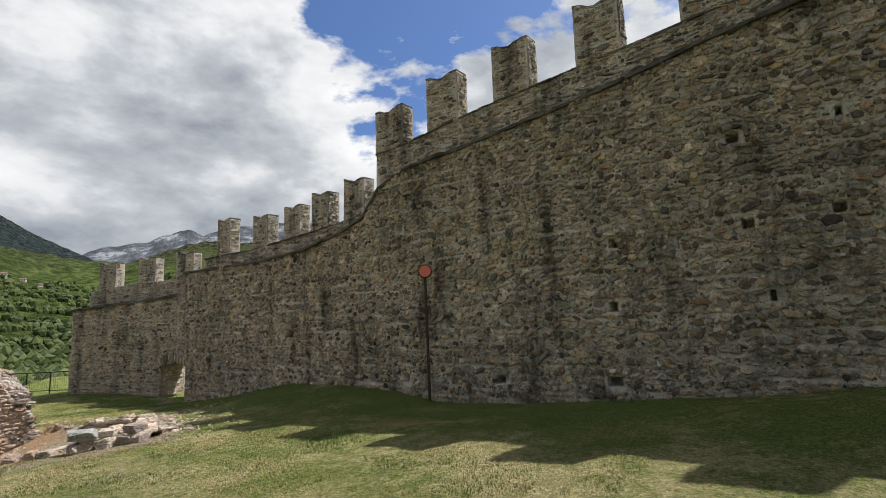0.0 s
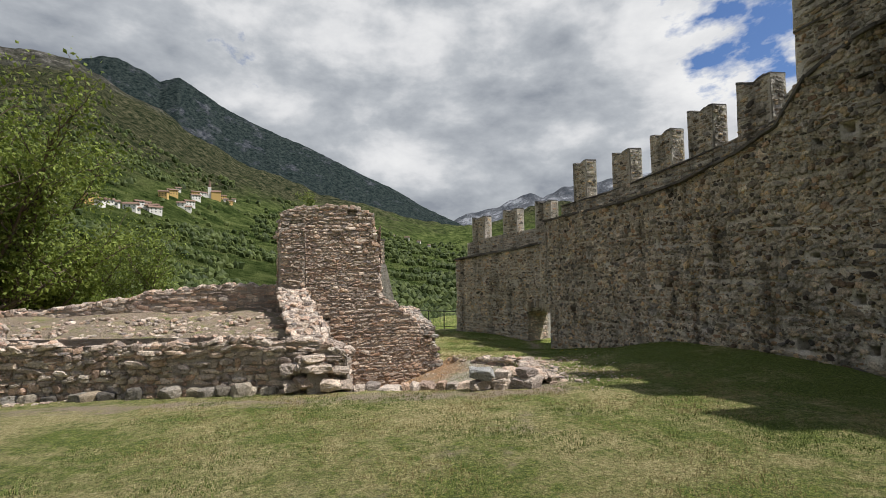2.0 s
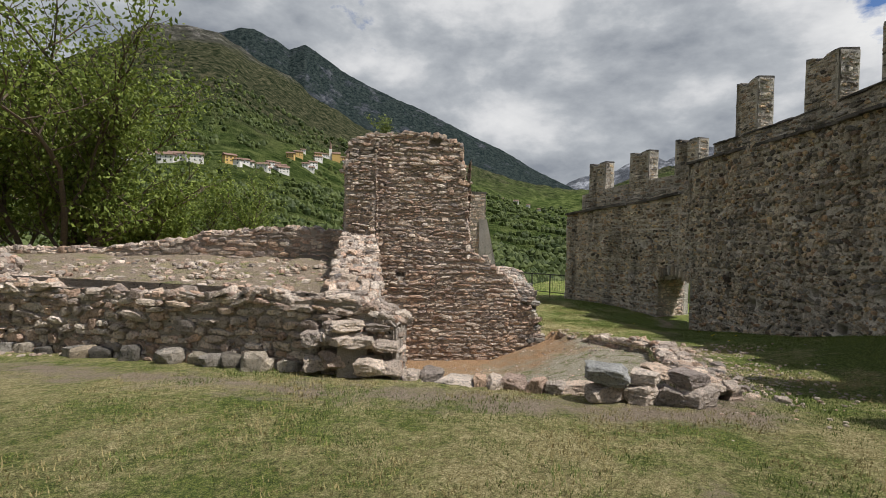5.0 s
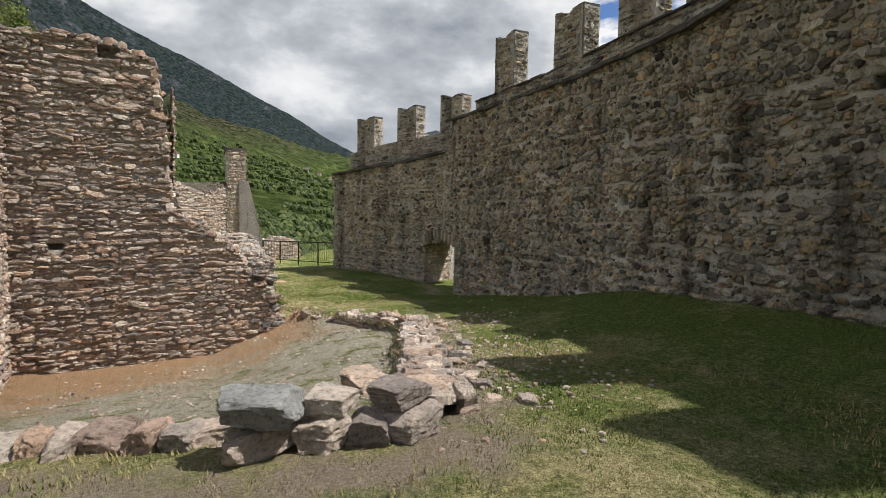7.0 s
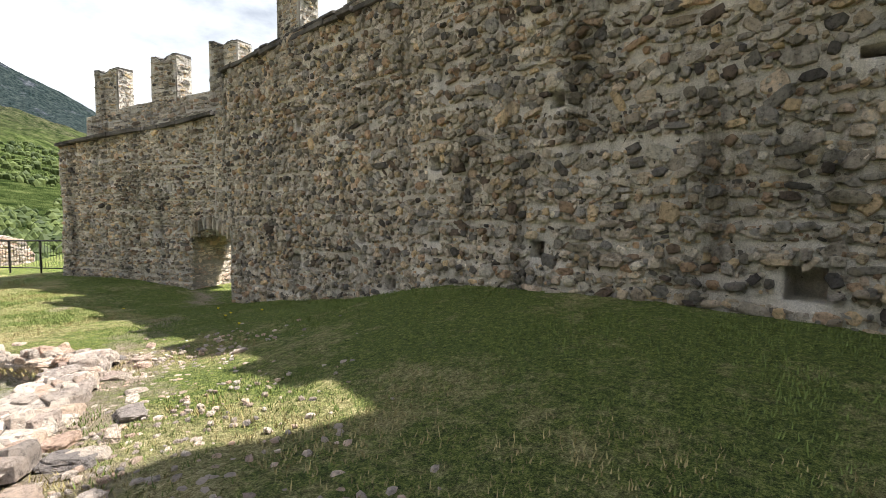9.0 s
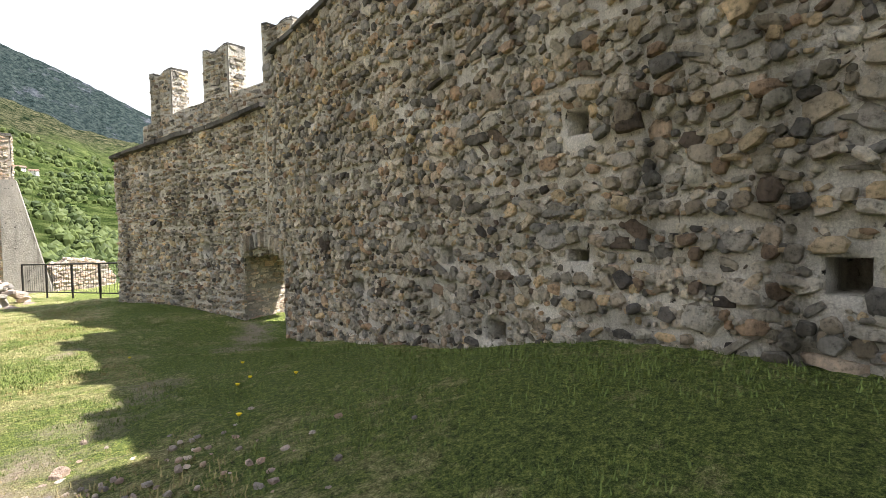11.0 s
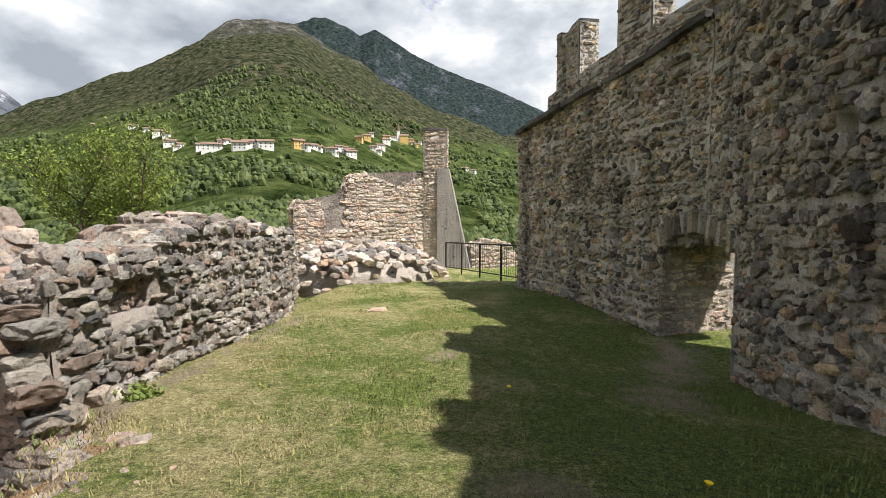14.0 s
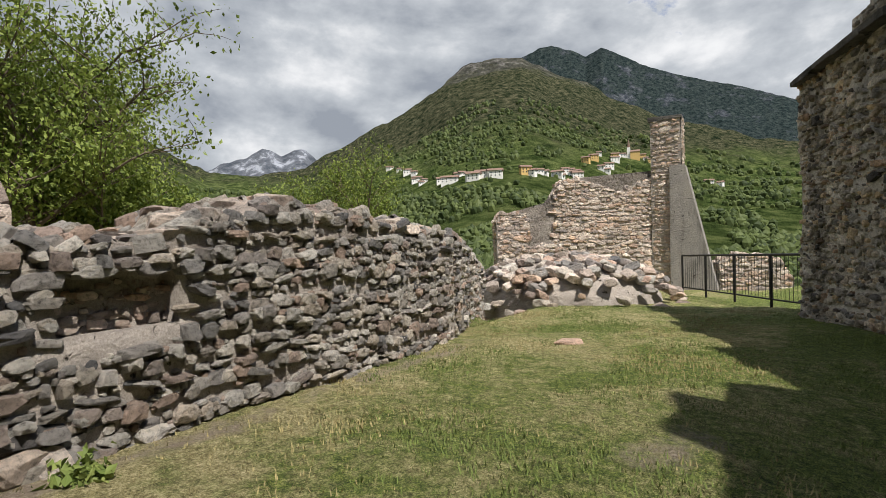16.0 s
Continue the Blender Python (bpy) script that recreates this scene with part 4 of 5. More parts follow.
def room_front():
    """Row of large stones closing the excavated room."""
    rng = np.random.default_rng(3)
    a, b = Vector((-11.0, 13.35, 0)), Vector((-7.2, 11.85, 0))
    t = 0.0
    while t < 1.0:
        w = rng.uniform(0.16, 0.5)
        p = a.lerp(b, min(t + w / 8, 1.0))
        g = land(p.x, p.y)
        h = rng.uniform(0.12, 0.3)
        rock(p + Vector((0, rng.uniform(-0.1, 0.1), g + h * 0.25 - 0.04)), (w * 1.05, rng.uniform(0.26, 0.42), h), rng.uniform(-0.6, 0.1), int(rng.integers(14)), None, "rough pale stone set in the edge of the excavated room")
        if rng.random() < 0.4:
            rock(p + Vector((0, 0.28, g - 0.06)), (w * 0.8, 0.28, h * 0.9), rng.uniform(0, 3), int(rng.integers(14)), None, "rough pale stone set in the edge of the excavated room")
        t += w / (b - a).length
    for x, y, z, s, t, k in ((-8.3, 11.98, -0.9, (0.46, 0.32, 0.2), 0.3, 2), (-7.88, 11.9, -0.9, (0.38, 0.32, 0.22), 0.9, 5), (-7.55, 11.82, -0.9, (0.32, 0.3, 0.22), 1.2, 7), (-7.2, 11.78, -0.88, (0.44, 0.32, 0.24), 0.2, 9), (-7.78, 11.98, -0.7, (0.36, 0.34, 0.17), 1.0, 1), (-7.28, 11.9, -0.68, (0.46, 0.36, 0.18), 0.5, 4), (-7.35, 12.45, -0.76, (0.34, 0.42, 0.18), 0.2, 6), (-6.9, 12.3, -0.86, (0.34, 0.42, 0.18), 0.1, 8)):
        rock(Vector((x, y, z)), s, t, k, None, "rough brown stone stacked on the room's corner")
    rock(Vector((-8.3, 11.98, -0.66)), (0.55, 0.36, 0.28), -0.35, 0, None, "large blue-grey squared boulder on the low wall", GREY_ROCK)
    for x, y, z, s, t, k in ((-11.35, 13.3, -0.95, (0.62, 0.45, 0.3), 0.2, 3), (-11.9, 13.45, -0.9, (0.55, 0.45, 0.34), 0.5, 6), (-11.55, 13.38, -0.62, (0.66, 0.5, 0.22), 0.1, 10), (-11.05, 13.25, -0.98, (0.45, 0.4, 0.26), 0.9, 12), (-11.75, 13.45, -0.38, (0.62, 0.5, 0.18), 0.4, 2), (-11.1, 13.4, -0.66, (0.46, 0.42, 0.2), 1.3, 9), (-12.25, 13.55, -0.6, (0.5, 0.45, 0.26), 0.7, 13), (-11.3, 13.5, -0.4, (0.5, 0.42, 0.16), 0.3, 1), (-12.2, 13.5, -0.98, (0.5, 0.4, 0.3), 0.1, 7)):
        rock(Vector((x, y + 0.06, z)), (s[0] * 0.74, s[1] * 0.8, s[2] * 0.8), t, k, None, "large rough slab stacked at the terrace wall's corner")
    brown = [rock_mesh(300 + i, M_STONE_ONE) for i in range(3)]
    x = -12.7
    while x > -20.5:
        w = rng.uniform(0.3, 0.5)
        y = 13.45 + (-11 - x) * 0.317 - 0.1
        rock(Vector((x, y, land(x, y) + w * 0.16)), (w, w * 0.8, w * rng.uniform(0.6, 0.85)), rng.uniform(0, 6), int(rng.integers(14)), None, "rounded brown boulder at the foot of the terrace wall", brown[int(rng.integers(3))])
        x -= w * rng.uniform(0.95, 1.9)
    for x, y, s, k in ((-13.3, 14.02, 0.55, 3), (-14.0, 14.24, 0.42, 8), (-16.6, 15.05, 0.42, 1)):
        rock(Vector((x, y, land(x, y) + s * 0.12)), (s, s * 0.8, s * 0.75), s * 9, k, None, "rounded brown boulder at the foot of the terrace wall", brown[k % 3])


room_front()


def sunk_slabs():
    """Worn flat stones lying in the path beside the excavated room."""
    rng = np.random.default_rng(31)
    for i in range(26):
        t = i / 26 + rng.uniform(-0.01, 0.01)
        x, y = -6.75 + 2.0 * t + rng.uniform(0.1, 0.75), 11.9 + 5.9 * t + rng.uniform(-0.2, 0.2)
        w = rng.uniform(0.12, 0.3)
        rock(Vector((x, y, land(x, y) + 0.005)), (w, w * rng.uniform(0.55, 0.85), 0.1), rng.uniform(0, 6), int(rng.integers(14)), None, "flat worn stone sunk in the trodden path")


sunk_slabs()


def rubble_heap():
    rng = np.random.default_rng(8)
    heap = thing("rubble_heap", (-8.2, 34.6, -2.2), "heap of loose pale rubble stones piled before the ruin", "rubble heap")
    bm = bmesh.new()
    bmesh.ops.create_icosphere(bm, subdivisions=3, radius=1.0)
    for v in bm.verts:
        k = 1.0 if v.co.z > 0 else min(1 / max(math.hypot(v.co.x, v.co.y), 0.05), 3.0)
        v.co = Vector((v.co.x * 2.7 * k, v.co.y * 2.2 * k, v.co.z * 1.3 + 0.12 * noise.noise(v.co * 3)))
    part("core", bm, M_MORTAR_PALE, heap)
    mixed = [rock_mesh(400 + i, M_GREY_ONE) for i in range(7)] + ROCKS[:7]
    for i in range(298):
        a, r = rng.uniform(0, 2 * math.pi), math.sqrt(rng.uniform(0, 1.12))
        x, y = r * 3.05 * math.cos(a), r * 2.5 * math.sin(a)
        z = 1.32 * math.sqrt(max(0.0, 1 - min(r, 1) ** 2))
        if r > 0.8:                            # the skirt follows the ground
            z = min(z, 1.0) + min(0.0, ground_z(x - 8.2, y + 34.6) + 2.2) * min(1.0, (r - 0.8) / 0.2) * rng.uniform(0.2, 1.0)
        s = rng.uniform(0.24, 0.5)
        ob = new("stone", mixed[int(rng.integers(14))])
        ob.parent = heap
        ob.matrix_basis = Matrix.Translation((x, y, z + 0.03)) @ Euler((rng.uniform(-0.5, 0.5), rng.uniform(-0.5, 0.5), rng.uniform(0, 6))).to_matrix().to_4x4() @ Matrix.Diagonal((s, s * 0.75, s * 0.5, 1))


rubble_heap()


def keep_ruin():
    a, b = (-12.4, 38.85), (-6.3, 42.9)
    ob = ruin_wall("wall_keep", "broken pale rubble wall of a ruined keep", a, b, -1,
                   [(0, 0.5), (0.12, 0.8), (1.3, 0.8), (1.38, -0.7), (2.4, -0.4), (2.5, 1.6), (2.8, 2.1), (3.4, 2.2), (4.7, 1.8), (4.9, 1.55), (7.3, 2.5)], -3.5, 1.0, (0.28, 0.12), 121, (True, False), tops=30, back=True)
    pier = thing("wall_pier", (-6.35, 42.9, -3.5), "tall stone pier with a smooth battered render buttress", "pier", kind="structure")
    bm = bmesh.new()
    box(bm, (-0.6, -0.5, 0), (0.55, 0.6, 8.05), 0.02)
    part("shaft", bm, M_MORTAR, pier)
    loc = Vector((-6.35, 42.9, 0))
    masonry(pier, loc + Vector((-0.6, -0.52, 0)), (1, 0, 0), (0, -1, 0), 0, 1.15, lambda u: -3.4, lambda u: 4.55, (0.24, 0.12), 0.03, RUIN, seed=131, amp=0.02)
    masonry(pier, loc + Vector((0.57, -0.5, 0)), (0, 1, 0), (1, 0, 0), 0, 1.1, lambda u: -3.4, lambda u: 4.55, (0.24, 0.12), 0.03, RUIN, seed=132, amp=0.02)
    for ch in list(pier.children):
        if ch.name.split(".")[0] in ("mortar_face", "stonework"):
            ch.matrix_parent_inverse = Matrix.Translation(pier.location).inverted()
    bm = bmesh.new()
    vs = [bm.verts.new(p) for p in ((0.1, -0.75, 0), (2.0, -0.75, 0), (2.0, 0.4, 0), (0.1, 0.4, 0), (0.12, -0.6, 6.1), (0.68, -0.6, 6.1), (0.68, 0.4, 6.1), (0.12, 0.4, 6.1))]
    for q in ((0, 1, 2, 3), (7, 6, 5, 4), (0, 4, 5, 1), (1, 5, 6, 2), (2, 6, 7, 3), (3, 7, 4, 0)):
        bm.faces.new([vs[i] for i in q])
    part("buttress", bm, M_PLASTER, pier, "smooth grey cement-rendered buttress")
    bm = bmesh.new()
    box(bm, (-0.66, -0.56, 8.0), (0.62, 0.66, 8.14), 0.03)
    part("cap", bm, M_COPING, pier)
    ruin_wall("wall_outer", "low pale ruined wall beyond the railing", (-4.6, 43.6), (-2.0, 44.6), -1, [(0, -1.45), (0.7, -1.05), (1.6, -1.15), (2.3, -1.35), (2.78, -2.1)], -4.5, 0.7, (0.26, 0.12), 141, (True, True), tops=8)


keep_ruin()


def railing():
    a, b = Vector((-5.35, 37.6, -2.2)), Vector((-2.42, 32.3, -2.05))
    rail = thing("railing", a, "dark iron railing with a thin rail and posts at the drop", "railing")
    e = b - a
    for i in range(5):
        p = e * (i / 4)
        bm = bmesh.new()
        tube(bm, p + Vector((0, 0, -0.4)), p + Vector((0, 0, 1.25)), 0.03, 0.03)
        part("post", bm, M_IRON, rail)
    for h, r in ((1.25, 0.028), (0.25, 0.02)):
        bm = bmesh.new()
        tube(bm, Vector((0, 0, h)), e + Vector((0, 0, h)), r, r)
        part("rail", bm, M_IRON, rail)
    for i in range(44):
        p = e * ((i + 0.5) / 44)
        bm = bmesh.new()
        tube(bm, p + Vector((0, 0, 0.25)), p + Vector((0, 0, 1.25)), 0.005, 0.005, 4)
        part("bar", bm, M_IRON, rail)


railing()


def marker_pole():
    base = Vector((-0.28, 8.75, -1.1))
    pole = thing("reflector_pole", base, "rusty pole with a faded red disc leaning by the wall", "pole")
    bm = bmesh.new()
    tube(bm, (0, 0, -0.1), (-0.3, -0.18, 3.95), 0.045, 0.04)
    part("pole", bm, M_RUST, pole)
    bm = bmesh.new()
    tube(bm, (-0.36, -0.24, 4.08), (-0.42, -0.28, 4.09), 0.21, 0.21, 24)
    part("rim", bm, M_IRON, pole)
    bm = bmesh.new()
    tube(bm, (-0.41, -0.275, 4.09), (-0.435, -0.29, 4.095), 0.18, 0.18, 24)
    part("disc", bm, M_RED, pole, "faded red round reflector")


marker_pole()


# ---- trees ----
def leaf_cloud(rng, centres, per, spread, size):
    verts, faces = [], []
    for c in centres:
        for _ in range(per):
            p = Vector(c) + Vector(rng.normal(0, spread, 3))
            q = Euler(rng.uniform(-1.3, 1.3, 3)).to_matrix()
            s = size * rng.uniform(0.6, 1.4)
            k = len(verts)
            for x, y in ((-0.5, 0), (0, 0.28), (0.5, 0), (0, -0.28)):
                verts.append(p + q @ Vector((x * s, y * s, 0.08 * s * (abs(x) > 0.1))))
            faces.append((k, k + 1, k + 2, k + 3))
    return verts, faces


def tree(name, at, height, width, stems, seed, leaves, label, size=0.2, low=0.15):
    rng = np.random.default_rng(seed)
    t = thing(name, at, label, "tree")
    bm = bmesh.new()
    tips = []

    def grow(p, d, length, r, level):
        n = 4
        for i in range(n):
            q = p + d * (length / n)
            tube(bm, p, q, r * (1 - i / n * 0.5), r * (1 - (i + 1) / n * 0.5), 6)
            p = q
            d = (d + Vector(rng.normal(0, 0.13, 3)) + Vector((0, 0, 0.05))).normalized()
            if level < 3 and (i > 0 or level > 0):
                for _ in range(2 if level < 2 else 1):
                    side = Vector(rng.normal(0, 1, 3))
                    side.z = abs(side.z) * 0.4
                    grow(p, (d * 0.55 + side.normalized() * 0.75).normalized(), length * rng.uniform(0.42, 0.62), r * 0.45, level + 1)
            if level >= 1:
                tips.append(tuple(p))
        tips.append(tuple(p))

    for s in range(stems):
        a = 2 * math.pi * s / stems + rng.uniform(-0.4, 0.4)
        d = Vector((math.cos(a) * width / height * 0.55, math.sin(a) * width / height * 0.55, 1)).normalized()
        grow(Vector((math.cos(a) * 0.2, math.sin(a) * 0.2, -0.3)), d, height * rng.uniform(0.62, 0.8), 0.16 * height / 10, 0)
    part("trunk", bm, M_BARK, t, "grey-brown branching stems")
    tips = [p for p in tips if p[2] > height * low]
    v, f = leaf_cloud(rng, tips, leaves, 0.32 * height / 10, size)
    crown = mesh_ob("crown", v, f, M_LEAF, t, "fresh light green spring leaves")
    return t


tree("tree", (-25.5, 27.5, -3.2), 10.3, 5.6, 5, 1, 5, "multi-stemmed tree with fresh spring leaves behind the ruins", 0.19, 0.2)
tree("tree", (-30.0, 24.0, -3.0), 10.5, 6.0, 4, 2, 3, "thinly leaved tree with fresh spring foliage behind the ruins", 0.18)
tree("tree", (-24.5, 29.8, -3.5), 6.2, 3.4, 4, 3, 5, "bushy young tree with bright green leaves", 0.18, 0.05)
tree("tree", (-25.4, 42.7, -4.5), 8.5, 3.5, 2, 4, 5, "slender sapling with bright green leaves", 0.18, 0.3)
tree("tree", (-34.0, 31.0, -4.0), 11.0, 7.0, 4, 5, 4, "tall tree in fresh leaf behind the ruins", 0.2)


def weed(at, h, seed, label):
    rng = np.random.default_rng(seed)
    w = thing("weed", at, label, "plant")
    cs = []
    for i in range(9):
        bm = bmesh.new()
        e = Vector((rng.normal(0, 0.28) * h, rng.normal(0, 0.28) * h, h * rng.uniform(0.5, 1)))
        tube(bm, (0, 0, -0.05), e, 0.008, 0.004, 4)
        part("stem", bm, M_WEED, w)
        cs += [tuple(e * k) for k in (0.4, 0.6, 0.8, 1.0)]
    v, f = leaf_cloud(rng, cs, 10, 0.06, 0.07)
    mesh_ob("leaves", v, f, M_WEED, w)


weed((-11.75, 21.1, 4.05), 0.7, 1, "green weed growing on the broken ruin top")
weed((-11.5, 20.8, 3.75), 0.35, 2, "green weed growing from the ruin face")
weed((-6.74, 21.6, -1.77), 0.09, 3, "small green weed at the wall foot")


# ---- turf ----
def grass():
    rng = np.random.default_rng(4)
    sets = {0: ([], []), 1: ([], [])}
    for _ in range(150000):
        x, y = rng.uniform(-15, -0.2), rng.uniform(1, 33)
        if inside((x, y), PIT, -0.25) or mound(x, y) > 0.05:
            continue
        if y > 25 and x > -0.3 - (y - 25) * 0.36 or (y > 20.5 and x < -6.9 - 0.15 * (y - 20.5)):
            continue
        p = noise.fractal((x * 0.42, y * 0.42, 2.0), 0.9, 2.0, 4)
        if rng.random() < 0.25 - p * 0.5:
            continue
        s = 1 if p < 0.02 + rng.normal(0, 0.12) and x < -3.2 else 0
        v, f = sets[s]
        z = land(x, y) - 0.01
        h = rng.uniform(0.02, 0.055)
        for _b in range(3):
            a = rng.uniform(0, 6.3)
            dx, dy = math.cos(a), math.sin(a)
            k = len(v)
            o = rng.normal(0, 0.03, 2)
            v += [(x + o[0] - dy * 0.005, y + o[1] + dx * 0.005, z), (x + o[0] + dy * 0.005, y + o[1] - dx * 0.005, z), (x + o[0] + dx * h * 0.6, y + o[1] + dy * h * 0.6, z + h)]
            f.append((k, k + 1, k + 2))
    for s, (name, mat, lab) in enumerate((("grass", M_BLADE, "short green grass blades"), ("dry_grass", M_BLADE_DRY, "short dry straw-coloured grass"))):
        ob = mesh_ob(name, *sets[s], mat)
        tagged(ob, lab, "grass", kind="stuff")


grass()


def pebbles():
    rng = np.random.default_rng(6)
    v, f = [], []
    me = rock_mesh(900, M_PALE, 1)
    base = np.array([tuple(q.co) for q in me.vertices])
    polys = [tuple(p.vertices) for p in me.polygons]
    for _ in range(2600):
        pick = rng.random()
        if pick < 0.35:
            t = rng.uniform(0, 1)
            x, y = -6.8 + 2.6 * t + rng.normal(0.5, 0.7), 11.6 + 6 * t + rng.normal(0, 0.5)
        elif pick < 0.65:
            x, y = rng.uniform(-11.3, -5.5), rng.uniform(13, 20.7)
        else:
            x, y = rng.uniform(-22, -12.3), rng.uniform(15, 21)
        z = ground_z(x, y)
        s = rng.uniform(0.02, 0.08) if pick < 0.65 else rng.uniform(0.05, 0.3) ** 1.2
        c, sn = math.cos(x * 90), math.sin(x * 90)
        q = base * np.array([s, s * 0.7, s * 0.5])
        q = np.stack([q[:, 0] * c - q[:, 1] * sn, q[:, 0] * sn + q[:, 1] * c, q[:, 2]], 1) + np.array([x, y, z + s * 0.08])
        k = len(v)
        v.extend(q.tolist())
        f.extend([tuple(i + k for i in p) for p in polys])
    tagged(mesh_ob("gravel", v, f, M_PALE), "scattered pale stones and gravel on bare earth", "gravel", kind="stuff")


pebbles()


def dandelions():
    for i, (x, y) in enumerate(((-2.6, 19.0), (-2.4, 19.25), (-2.0, 18.9), (-2.2, 20.3), (-2.9, 17.8), (-3.3, 22.3))):
        d = thing("dandelion", (x, y, land(x, y)), "small yellow dandelion in the grass", "flower", "dandelions")
        bm = bmesh.new()
        tube(bm, (0, 0, 0), (0.01, 0, 0.07), 0.004, 0.003, 5)
        part("stem", bm, M_WEED, d)
        bm = bmesh.new()
        tube(bm, (0.01, 0, 0.065), (0.012, 0, 0.085), 0.012, 0.026, 10)
        part("flower", bm, M_YELLOW, d)


dandelions()
for x, y, s in ((-5.87, 27.6, 0.42), (-5.2, 19.6, 0.2), (-3.6, 16.2, 0.16)):
    rock(Vector((x, y, land(x, y) + 0.0)), (s, s * 0.7, 0.09), x, 3, None, "flat pale stone sunk in the grass")

# ---- mountains and village ----
RIDGE_A = (-180, -130, -95, -80, -70.8, -65, -61, -57, -50, -47, -43.4, -40, -34, -30.6, -28, -25, -22, -20, -18.5, -15, -12.8, -7.5, -2, 2.6, 8, 12, 16.6, 20, 25.5, 29, 40, 70, 120, 180)
RIDGE_E = (12, 16, 19, 18, 15.6, 12.3, 10.3, 8.6, 8.4, 9.2, 10.9, 13.0, 16.4, 18.8, 20.2, 20.9, 20.7, 19.9, 18.9, 17.2, 15.8, 13.2, 11.2, 9.6, 8.2, 7.2, 6.4, 6.0, 8.1, 8.5, 9, 12, 14, 12)
CRAG_A = (-25, -22.5, -20, -18.6, -16.6, -15, -13.3, -11.9, -9.1, -5.7, -1.4, 2.5, 6, 9, 12, 15, 17.5, 20)
CRAG_E = (16, 20.2, 21.2, 21.3, 20.6, 19.9, 20.6, 19.9, 18.2, 16.9, 15.2, 13.6, 12.0, 10.6, 8.9, 7.3, 6.2, 4.5)
R0, R1 = 110.0, 2400.0
EYE = Vector((-6, 14, 0.5))


def slope_el(az, r):
    e = float(np.interp(az, RIDGE_A, RIDGE_E))
    s = math.log(r / R0) / math.log(R1 / R0)
    return -9 + (e + 9) * s ** 0.92, e


def hill_point(az, r, rough=True):
    el, e = slope_el(az, r)
    a = radians(az)
    x, y = EYE.x + r * math.sin(a), EYE.y + r * math.cos(a)
    z = EYE.z + r * math.tan(radians(el))
    if rough:
        s = math.log(r / R0) / math.log(R1 / R0)
        z += r * 0.026 * (fbm(x / 260, y / 260, 5, 7) + 0.25 - 0.5 * abs(noise.noise((x / 190, y / 190, 2)))) * min(1, s * 4) * (1.1 - s * 0.55) - 0.006 * r * s
    return Vector((x, y, z))


def mountains():
    azs = list(np.arange(-180, -78, 3.0)) + list(np.arange(-78, 42, 0.28)) + list(np.arange(42, 181, 3.0))
    rs = [R0 * (R1 / R0) ** (i / 170) for i in range(171)]
    verts, hs, faces = [], [], []
    for az in azs:
        for r in rs:
            p = hill_point(az, r)
            verts.append(p)
            hs.append(max(0.0, min(1.0, p.z / 880)))
        p = hill_point(az, R1 * 1.15)
        verts.append(Vector((p.x, p.y, -60)))
        hs.append(1.0)
    n = len(rs) + 1
    for i in range(len(azs) - 1):
        for j in range(n - 1):
            faces.append((i * n + j, i * n + j + 1, (i + 1) * n + j + 1, (i + 1) * n + j))
    ob = mesh_ob("mountain", verts, faces, M_HILL, smooth=True)
    ob.data.attributes.new("height", "FLOAT", "POINT").data.foreach_set("value", hs)
    tagged(ob, "wooded alpine mountainside rising over the valley", "mountain", kind="structure")
    # the crag that stands behind its shoulder, haze and cloud shade in its colour
    v, f = [], []
    aa, nr = np.arange(CRAG_A[0], CRAG_A[-1], 0.14), 60
    for az in aa:
        e = float(np.interp(az, CRAG_A, CRAG_E))
        for j in range(nr):
            k = j / (nr - 1)
            r, a = 2500 + 1300 * k, radians(az)
            x, y = EYE.x + r * math.sin(a), EYE.y + r * math.cos(a)
            gully = fbm(x / 300, y / 300, 7, 7) - 0.9 * abs(noise.noise((az * 0.9, k * 1.2, 6)))
            v.append((x, y, EYE.z + r * math.tan(radians(e * (0.25 + 0.75 * k))) + 48 * gully * (1 - 0.75 * k)))
    for i in range(len(aa) - 1):
        for j in range(nr - 1):
            f.append((i * nr + j, i * nr + j + 1, (i + 1) * nr + j + 1, (i + 1) * nr + j))
    tagged(mesh_ob("mountain", v, f, M_CRAG, smooth=True), "rocky mountain shoulder with bare cliffs, coloured dark blue as through haze", "mountain", kind="structure")
    # snowy peaks farther off
    for a0, a1, pts, nm in ((-60, -44, ((-60, 7), (-55, 9.3), (-53, 10.0), (-51.5, 11.0), (-49.5, 10.3), (-47, 11.2), (-44, 8)), "snow_peak"), (14, 40, ((14, 5), (18, 7.4), (21, 7.9), (23, 8.6), (25.5, 9.6), (27, 9.0), (29, 9.9), (34, 10.5), (40, 11)), "snow_peak")):
        v, f = [], []
        aa = np.arange(a0, a1, 0.15)
        for az in aa:
            e = float(np.interp(az, [p[0] for p in pts], [p[1] for p in pts])) + 0.25 * noise.noise((az * 0.8, 0, 9))
            for j in range(9):
                r = 3200 + 800 * j / 8
                el = e * (0.35 + 0.65 * j / 8)
                a = radians(az)
                z = r * math.tan(radians(el)) + 5 * noise.noise((az * 1.6, j * 0.9, 3)) * (j < 8)
                v.append((EYE.x + r * math.sin(a), EYE.y + r * math.cos(a), z))
        for i in range(len(aa) - 1):
            for j in range(8):
                f.append((i * 9 + j, i * 9 + j + 1, (i + 1) * 9 + j + 1, (i + 1) * 9 + j))
        tagged(mesh_ob(nm, v, f, M_SNOW, smooth=True), "distant mountain with snow patches, bluish haze in its colours", "mountain", kind="structure")


mountains()


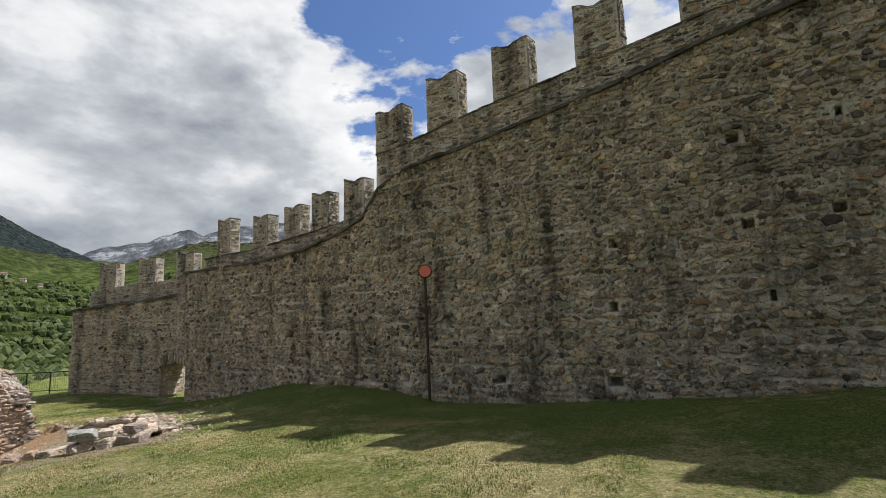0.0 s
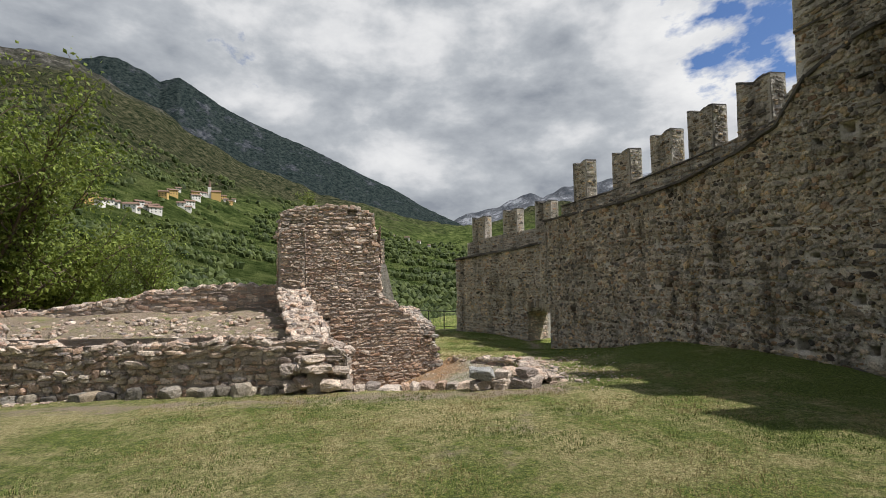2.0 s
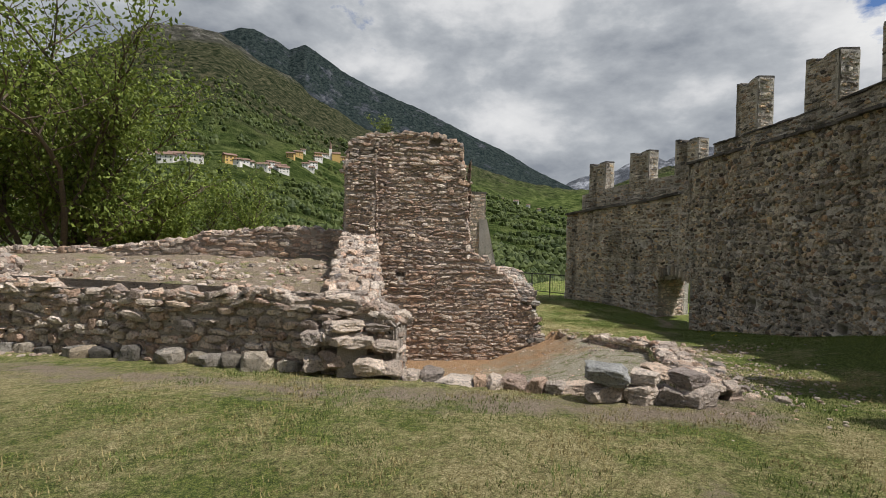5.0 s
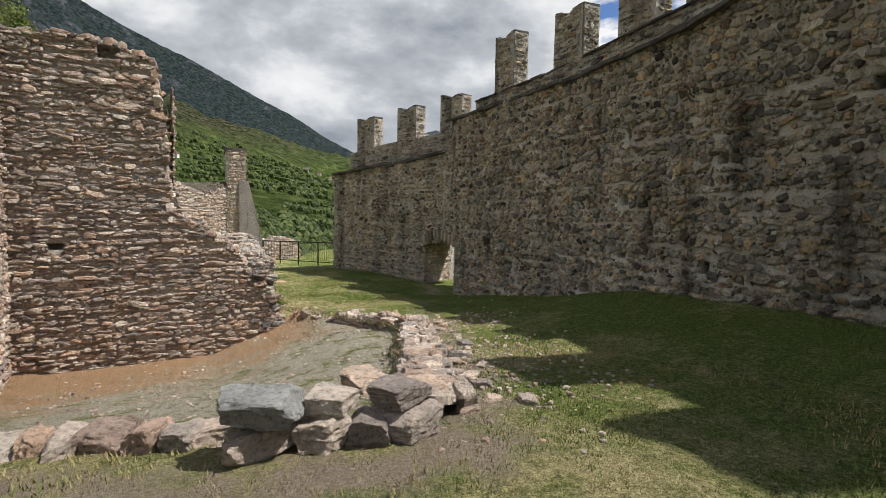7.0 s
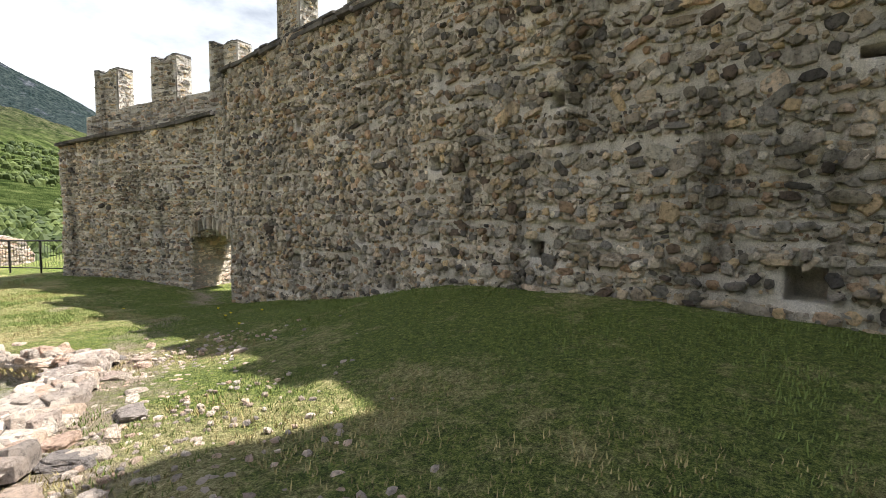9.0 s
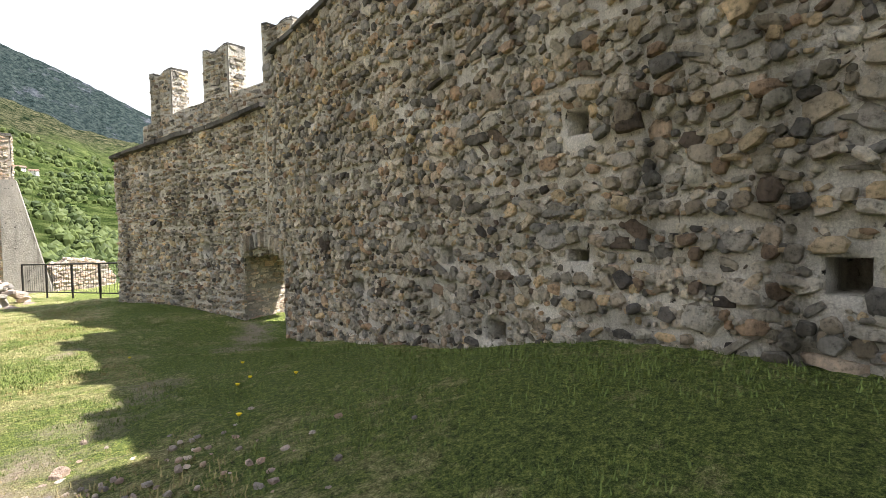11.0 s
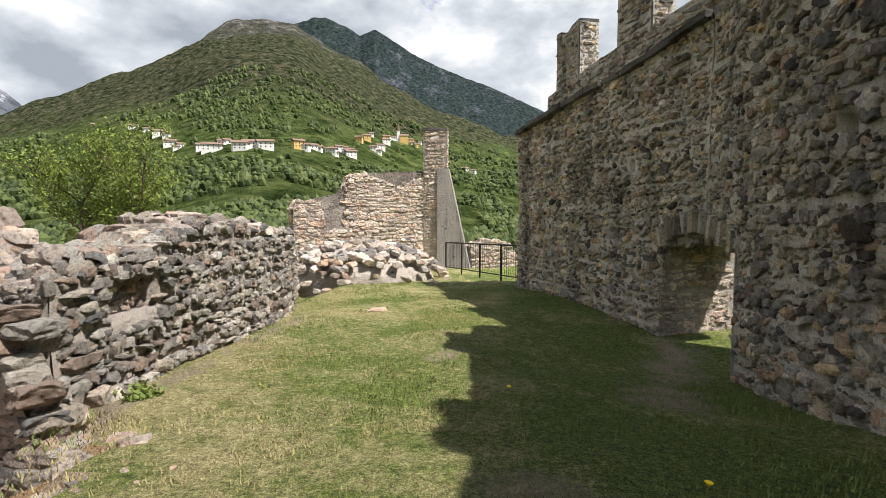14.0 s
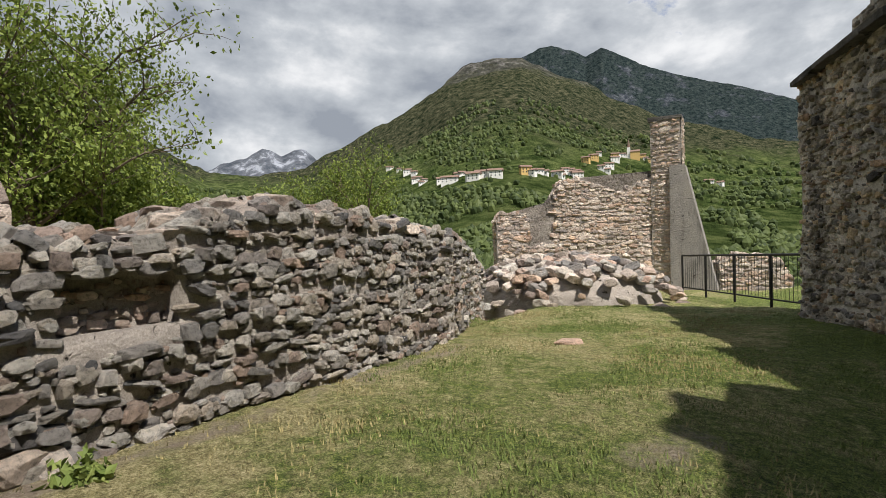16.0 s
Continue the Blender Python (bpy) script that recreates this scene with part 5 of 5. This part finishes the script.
def forest():
    rng = np.random.default_rng(12)
    bm = bmesh.new()
    bmesh.ops.create_icosphere(bm, subdivisions=1, radius=1.0)
    base = np.array([tuple(v.co) for v in bm.verts])
    tris = [tuple(v.index for v in f.verts) for f in bm.faces]
    bm.free()
    v, f = [], []
    for _ in range(20000):
        az = rng.uniform(-72, 24)
        r = R0 * 1.25 * (10.5) ** rng.uniform(0, 1)
        p = hill_point(az, r)
        if noise.noise((p.x * 0.012, p.y * 0.012, 4)) < -0.12 and r > 260:
            continue
        el = slope_el(az, r)[0]
        if 5.6 < el < 9.6 and -44 < az < -6 and rng.random() < 0.93:
            continue
        s = rng.uniform(1.2, 3.0) * (0.7 + r / 900)
        q = base * rng.uniform(0.72, 1.3, (len(base), 1)) * np.array([s, s, s * rng.uniform(0.9, 1.7)]) + np.array([p.x, p.y, p.z + s * 0.5])
        k = len(v)
        v.extend(q.tolist())
        f.extend([tuple(i + k for i in t) for t in tris])
    tagged(mesh_ob("woods", v, f, M_WOODS), "fresh green broadleaf woods on the valley slope", "woods", kind="stuff")


M_WOODS = leaf_material("woods", (0.040, 0.062, 0.017), (0.13, 0.165, 0.048))
forest()


def house(mat, w, d, h, label):
    t = thing("house", (0, 0, 0), label, "house", "hillside village houses")
    bm = bmesh.new()
    box(bm, (-w / 2, -d / 2, -8), (w / 2, d / 2, h))
    part("wall", bm, mat, t)
    bm = bmesh.new()
    vs = [bm.verts.new(p) for p in ((-w / 2 - 1, -d / 2 - 1, h - 0.3), (w / 2 + 1, -d / 2 - 1, h - 0.3), (w / 2 + 1, d / 2 + 1, h - 0.3), (-w / 2 - 1, d / 2 + 1, h - 0.3), (-w / 2 - 1, 0, h + d * 0.28), (w / 2 + 1, 0, h + d * 0.28))]
    for q in ((0, 1, 5, 4), (2, 3, 4, 5), (0, 4, 3), (1, 2, 5), (3, 2, 1, 0)):
        bm.faces.new([vs[i] for i in q])
    part("roof", bm, M_ROOF, t)
    cols = max(2, int(w / 3.6))
    for i in range(cols):
        for z in np.arange(1.6, h - 1.5, 3.1):
            bm = bmesh.new()
            x = -w / 2 + (i + 0.5) * w / cols
            box(bm, (x - 0.6, -d / 2 - 0.12, z), (x + 0.6, -d / 2 + 0.05, z + 1.5))
            part("window", bm, M_GLASS, t)
    return t


def village():
    rng = np.random.default_rng(21)
    kinds = [house(M_HOUSE, 10, 8, 6.4, "whitewashed hillside house with a brown roof"), house(M_HOUSE, 14, 9, 7.8, "large white hillside house with a brown roof"), house(M_OCHRE, 12, 8, 8.2, "ochre-painted hillside house with a brown roof"), house(M_HOUSE, 8, 7, 5.2, "small pale hillside house with a brown roof")]

    def spot(az, el):
        r = 140.0
        while slope_el(az, r)[0] < el and r < 2000:
            r *= 1.01
        return hill_point(az, r), r

    places = [(-41.2, 8.9, 0), (-37.4, 8.4, 0), (-36.2, 8.2, 3), (-35.2, 8.1, 1), (-34.4, 7.9, 0), (-33.6, 7.6, 3), (-31.3, 7.3, 0), (-30.5, 7.2, 1), (-29.3, 7.9, 3), (-27.6, 7.2, 1), (-26.5, 7.3, 1), (-25.3, 7.4, 0), (-21.5, 7.4, 2), (-19.9, 7.6, 3), (-18.0, 7.6, 1), (-17.2, 8.0, 0), (-16.1, 7.6, 1), (-15.0, 8.6, 2), (-14.1, 8.5, 2), (-13.4, 7.7, 0), (-12.6, 7.8, 1), (-12.0, 8.3, 2), (-11.2, 8.5, 0), (-9.2, 8.9, 2), (-8.6, 8.4, 2), (-3.0, 5.7, 1), (-2.0, 5.6, 0), (9.5, 5.0, 0), (11.0, 4.6, 1), (12.4, 4.4, 0), (13.6, 4.0, 3)]
    places += [(az + rng.uniform(0.25, 0.8), el + rng.uniform(-0.25, 0.35), int(rng.choice([0, 1, 3]))) for az, el, _k in places if az < -8]
    used = set()
    for az, el, k in places:
        p, r = spot(az, el)
        m = Matrix.Translation(p) @ Euler((0, 0, radians(-az + rng.uniform(-25, 25)))).to_matrix().to_4x4()
        if k not in used:
            used.add(k)
            kinds[k].matrix_basis = m
        else:
            copy_thing(kinds[k], m)
    p, r = spot(-10.6, 8.6)
    ch = thing("church", p, "pale stone village church with a tall pointed spire", "church")
    ch.rotation_euler = (0, 0, radians(10))
    bm = bmesh.new()
    box(bm, (-3, -3, -8), (3, 3, 22))
    part("tower", bm, M_HOUSE, ch)
    bm = bmesh.new()
    tube(bm, (0, 0, 22), (0, 0, 38), 3.2, 0.15, 8)
    part("spire", bm, M_ROOF, ch, "dark pointed spire")
    bm = bmesh.new()
    box(bm, (3, -5, -8), (20, 6, 13))
    part("nave", bm, M_OCHRE, ch)
    bm = bmesh.new()
    vs = [bm.verts.new(q) for q in ((2.6, -5.8, 12.8), (20.6, -5.8, 12.8), (20.6, 6.8, 12.8), (2.6, 6.8, 12.8), (2.6, 0.5, 17), (20.6, 0.5, 17))]
    for q in ((0, 1, 5, 4), (2, 3, 4, 5), (0, 4, 3), (1, 2, 5), (3, 2, 1, 0)):
        bm.faces.new([vs[i] for i in q])
    part("roof", bm, M_ROOF, ch)


village()
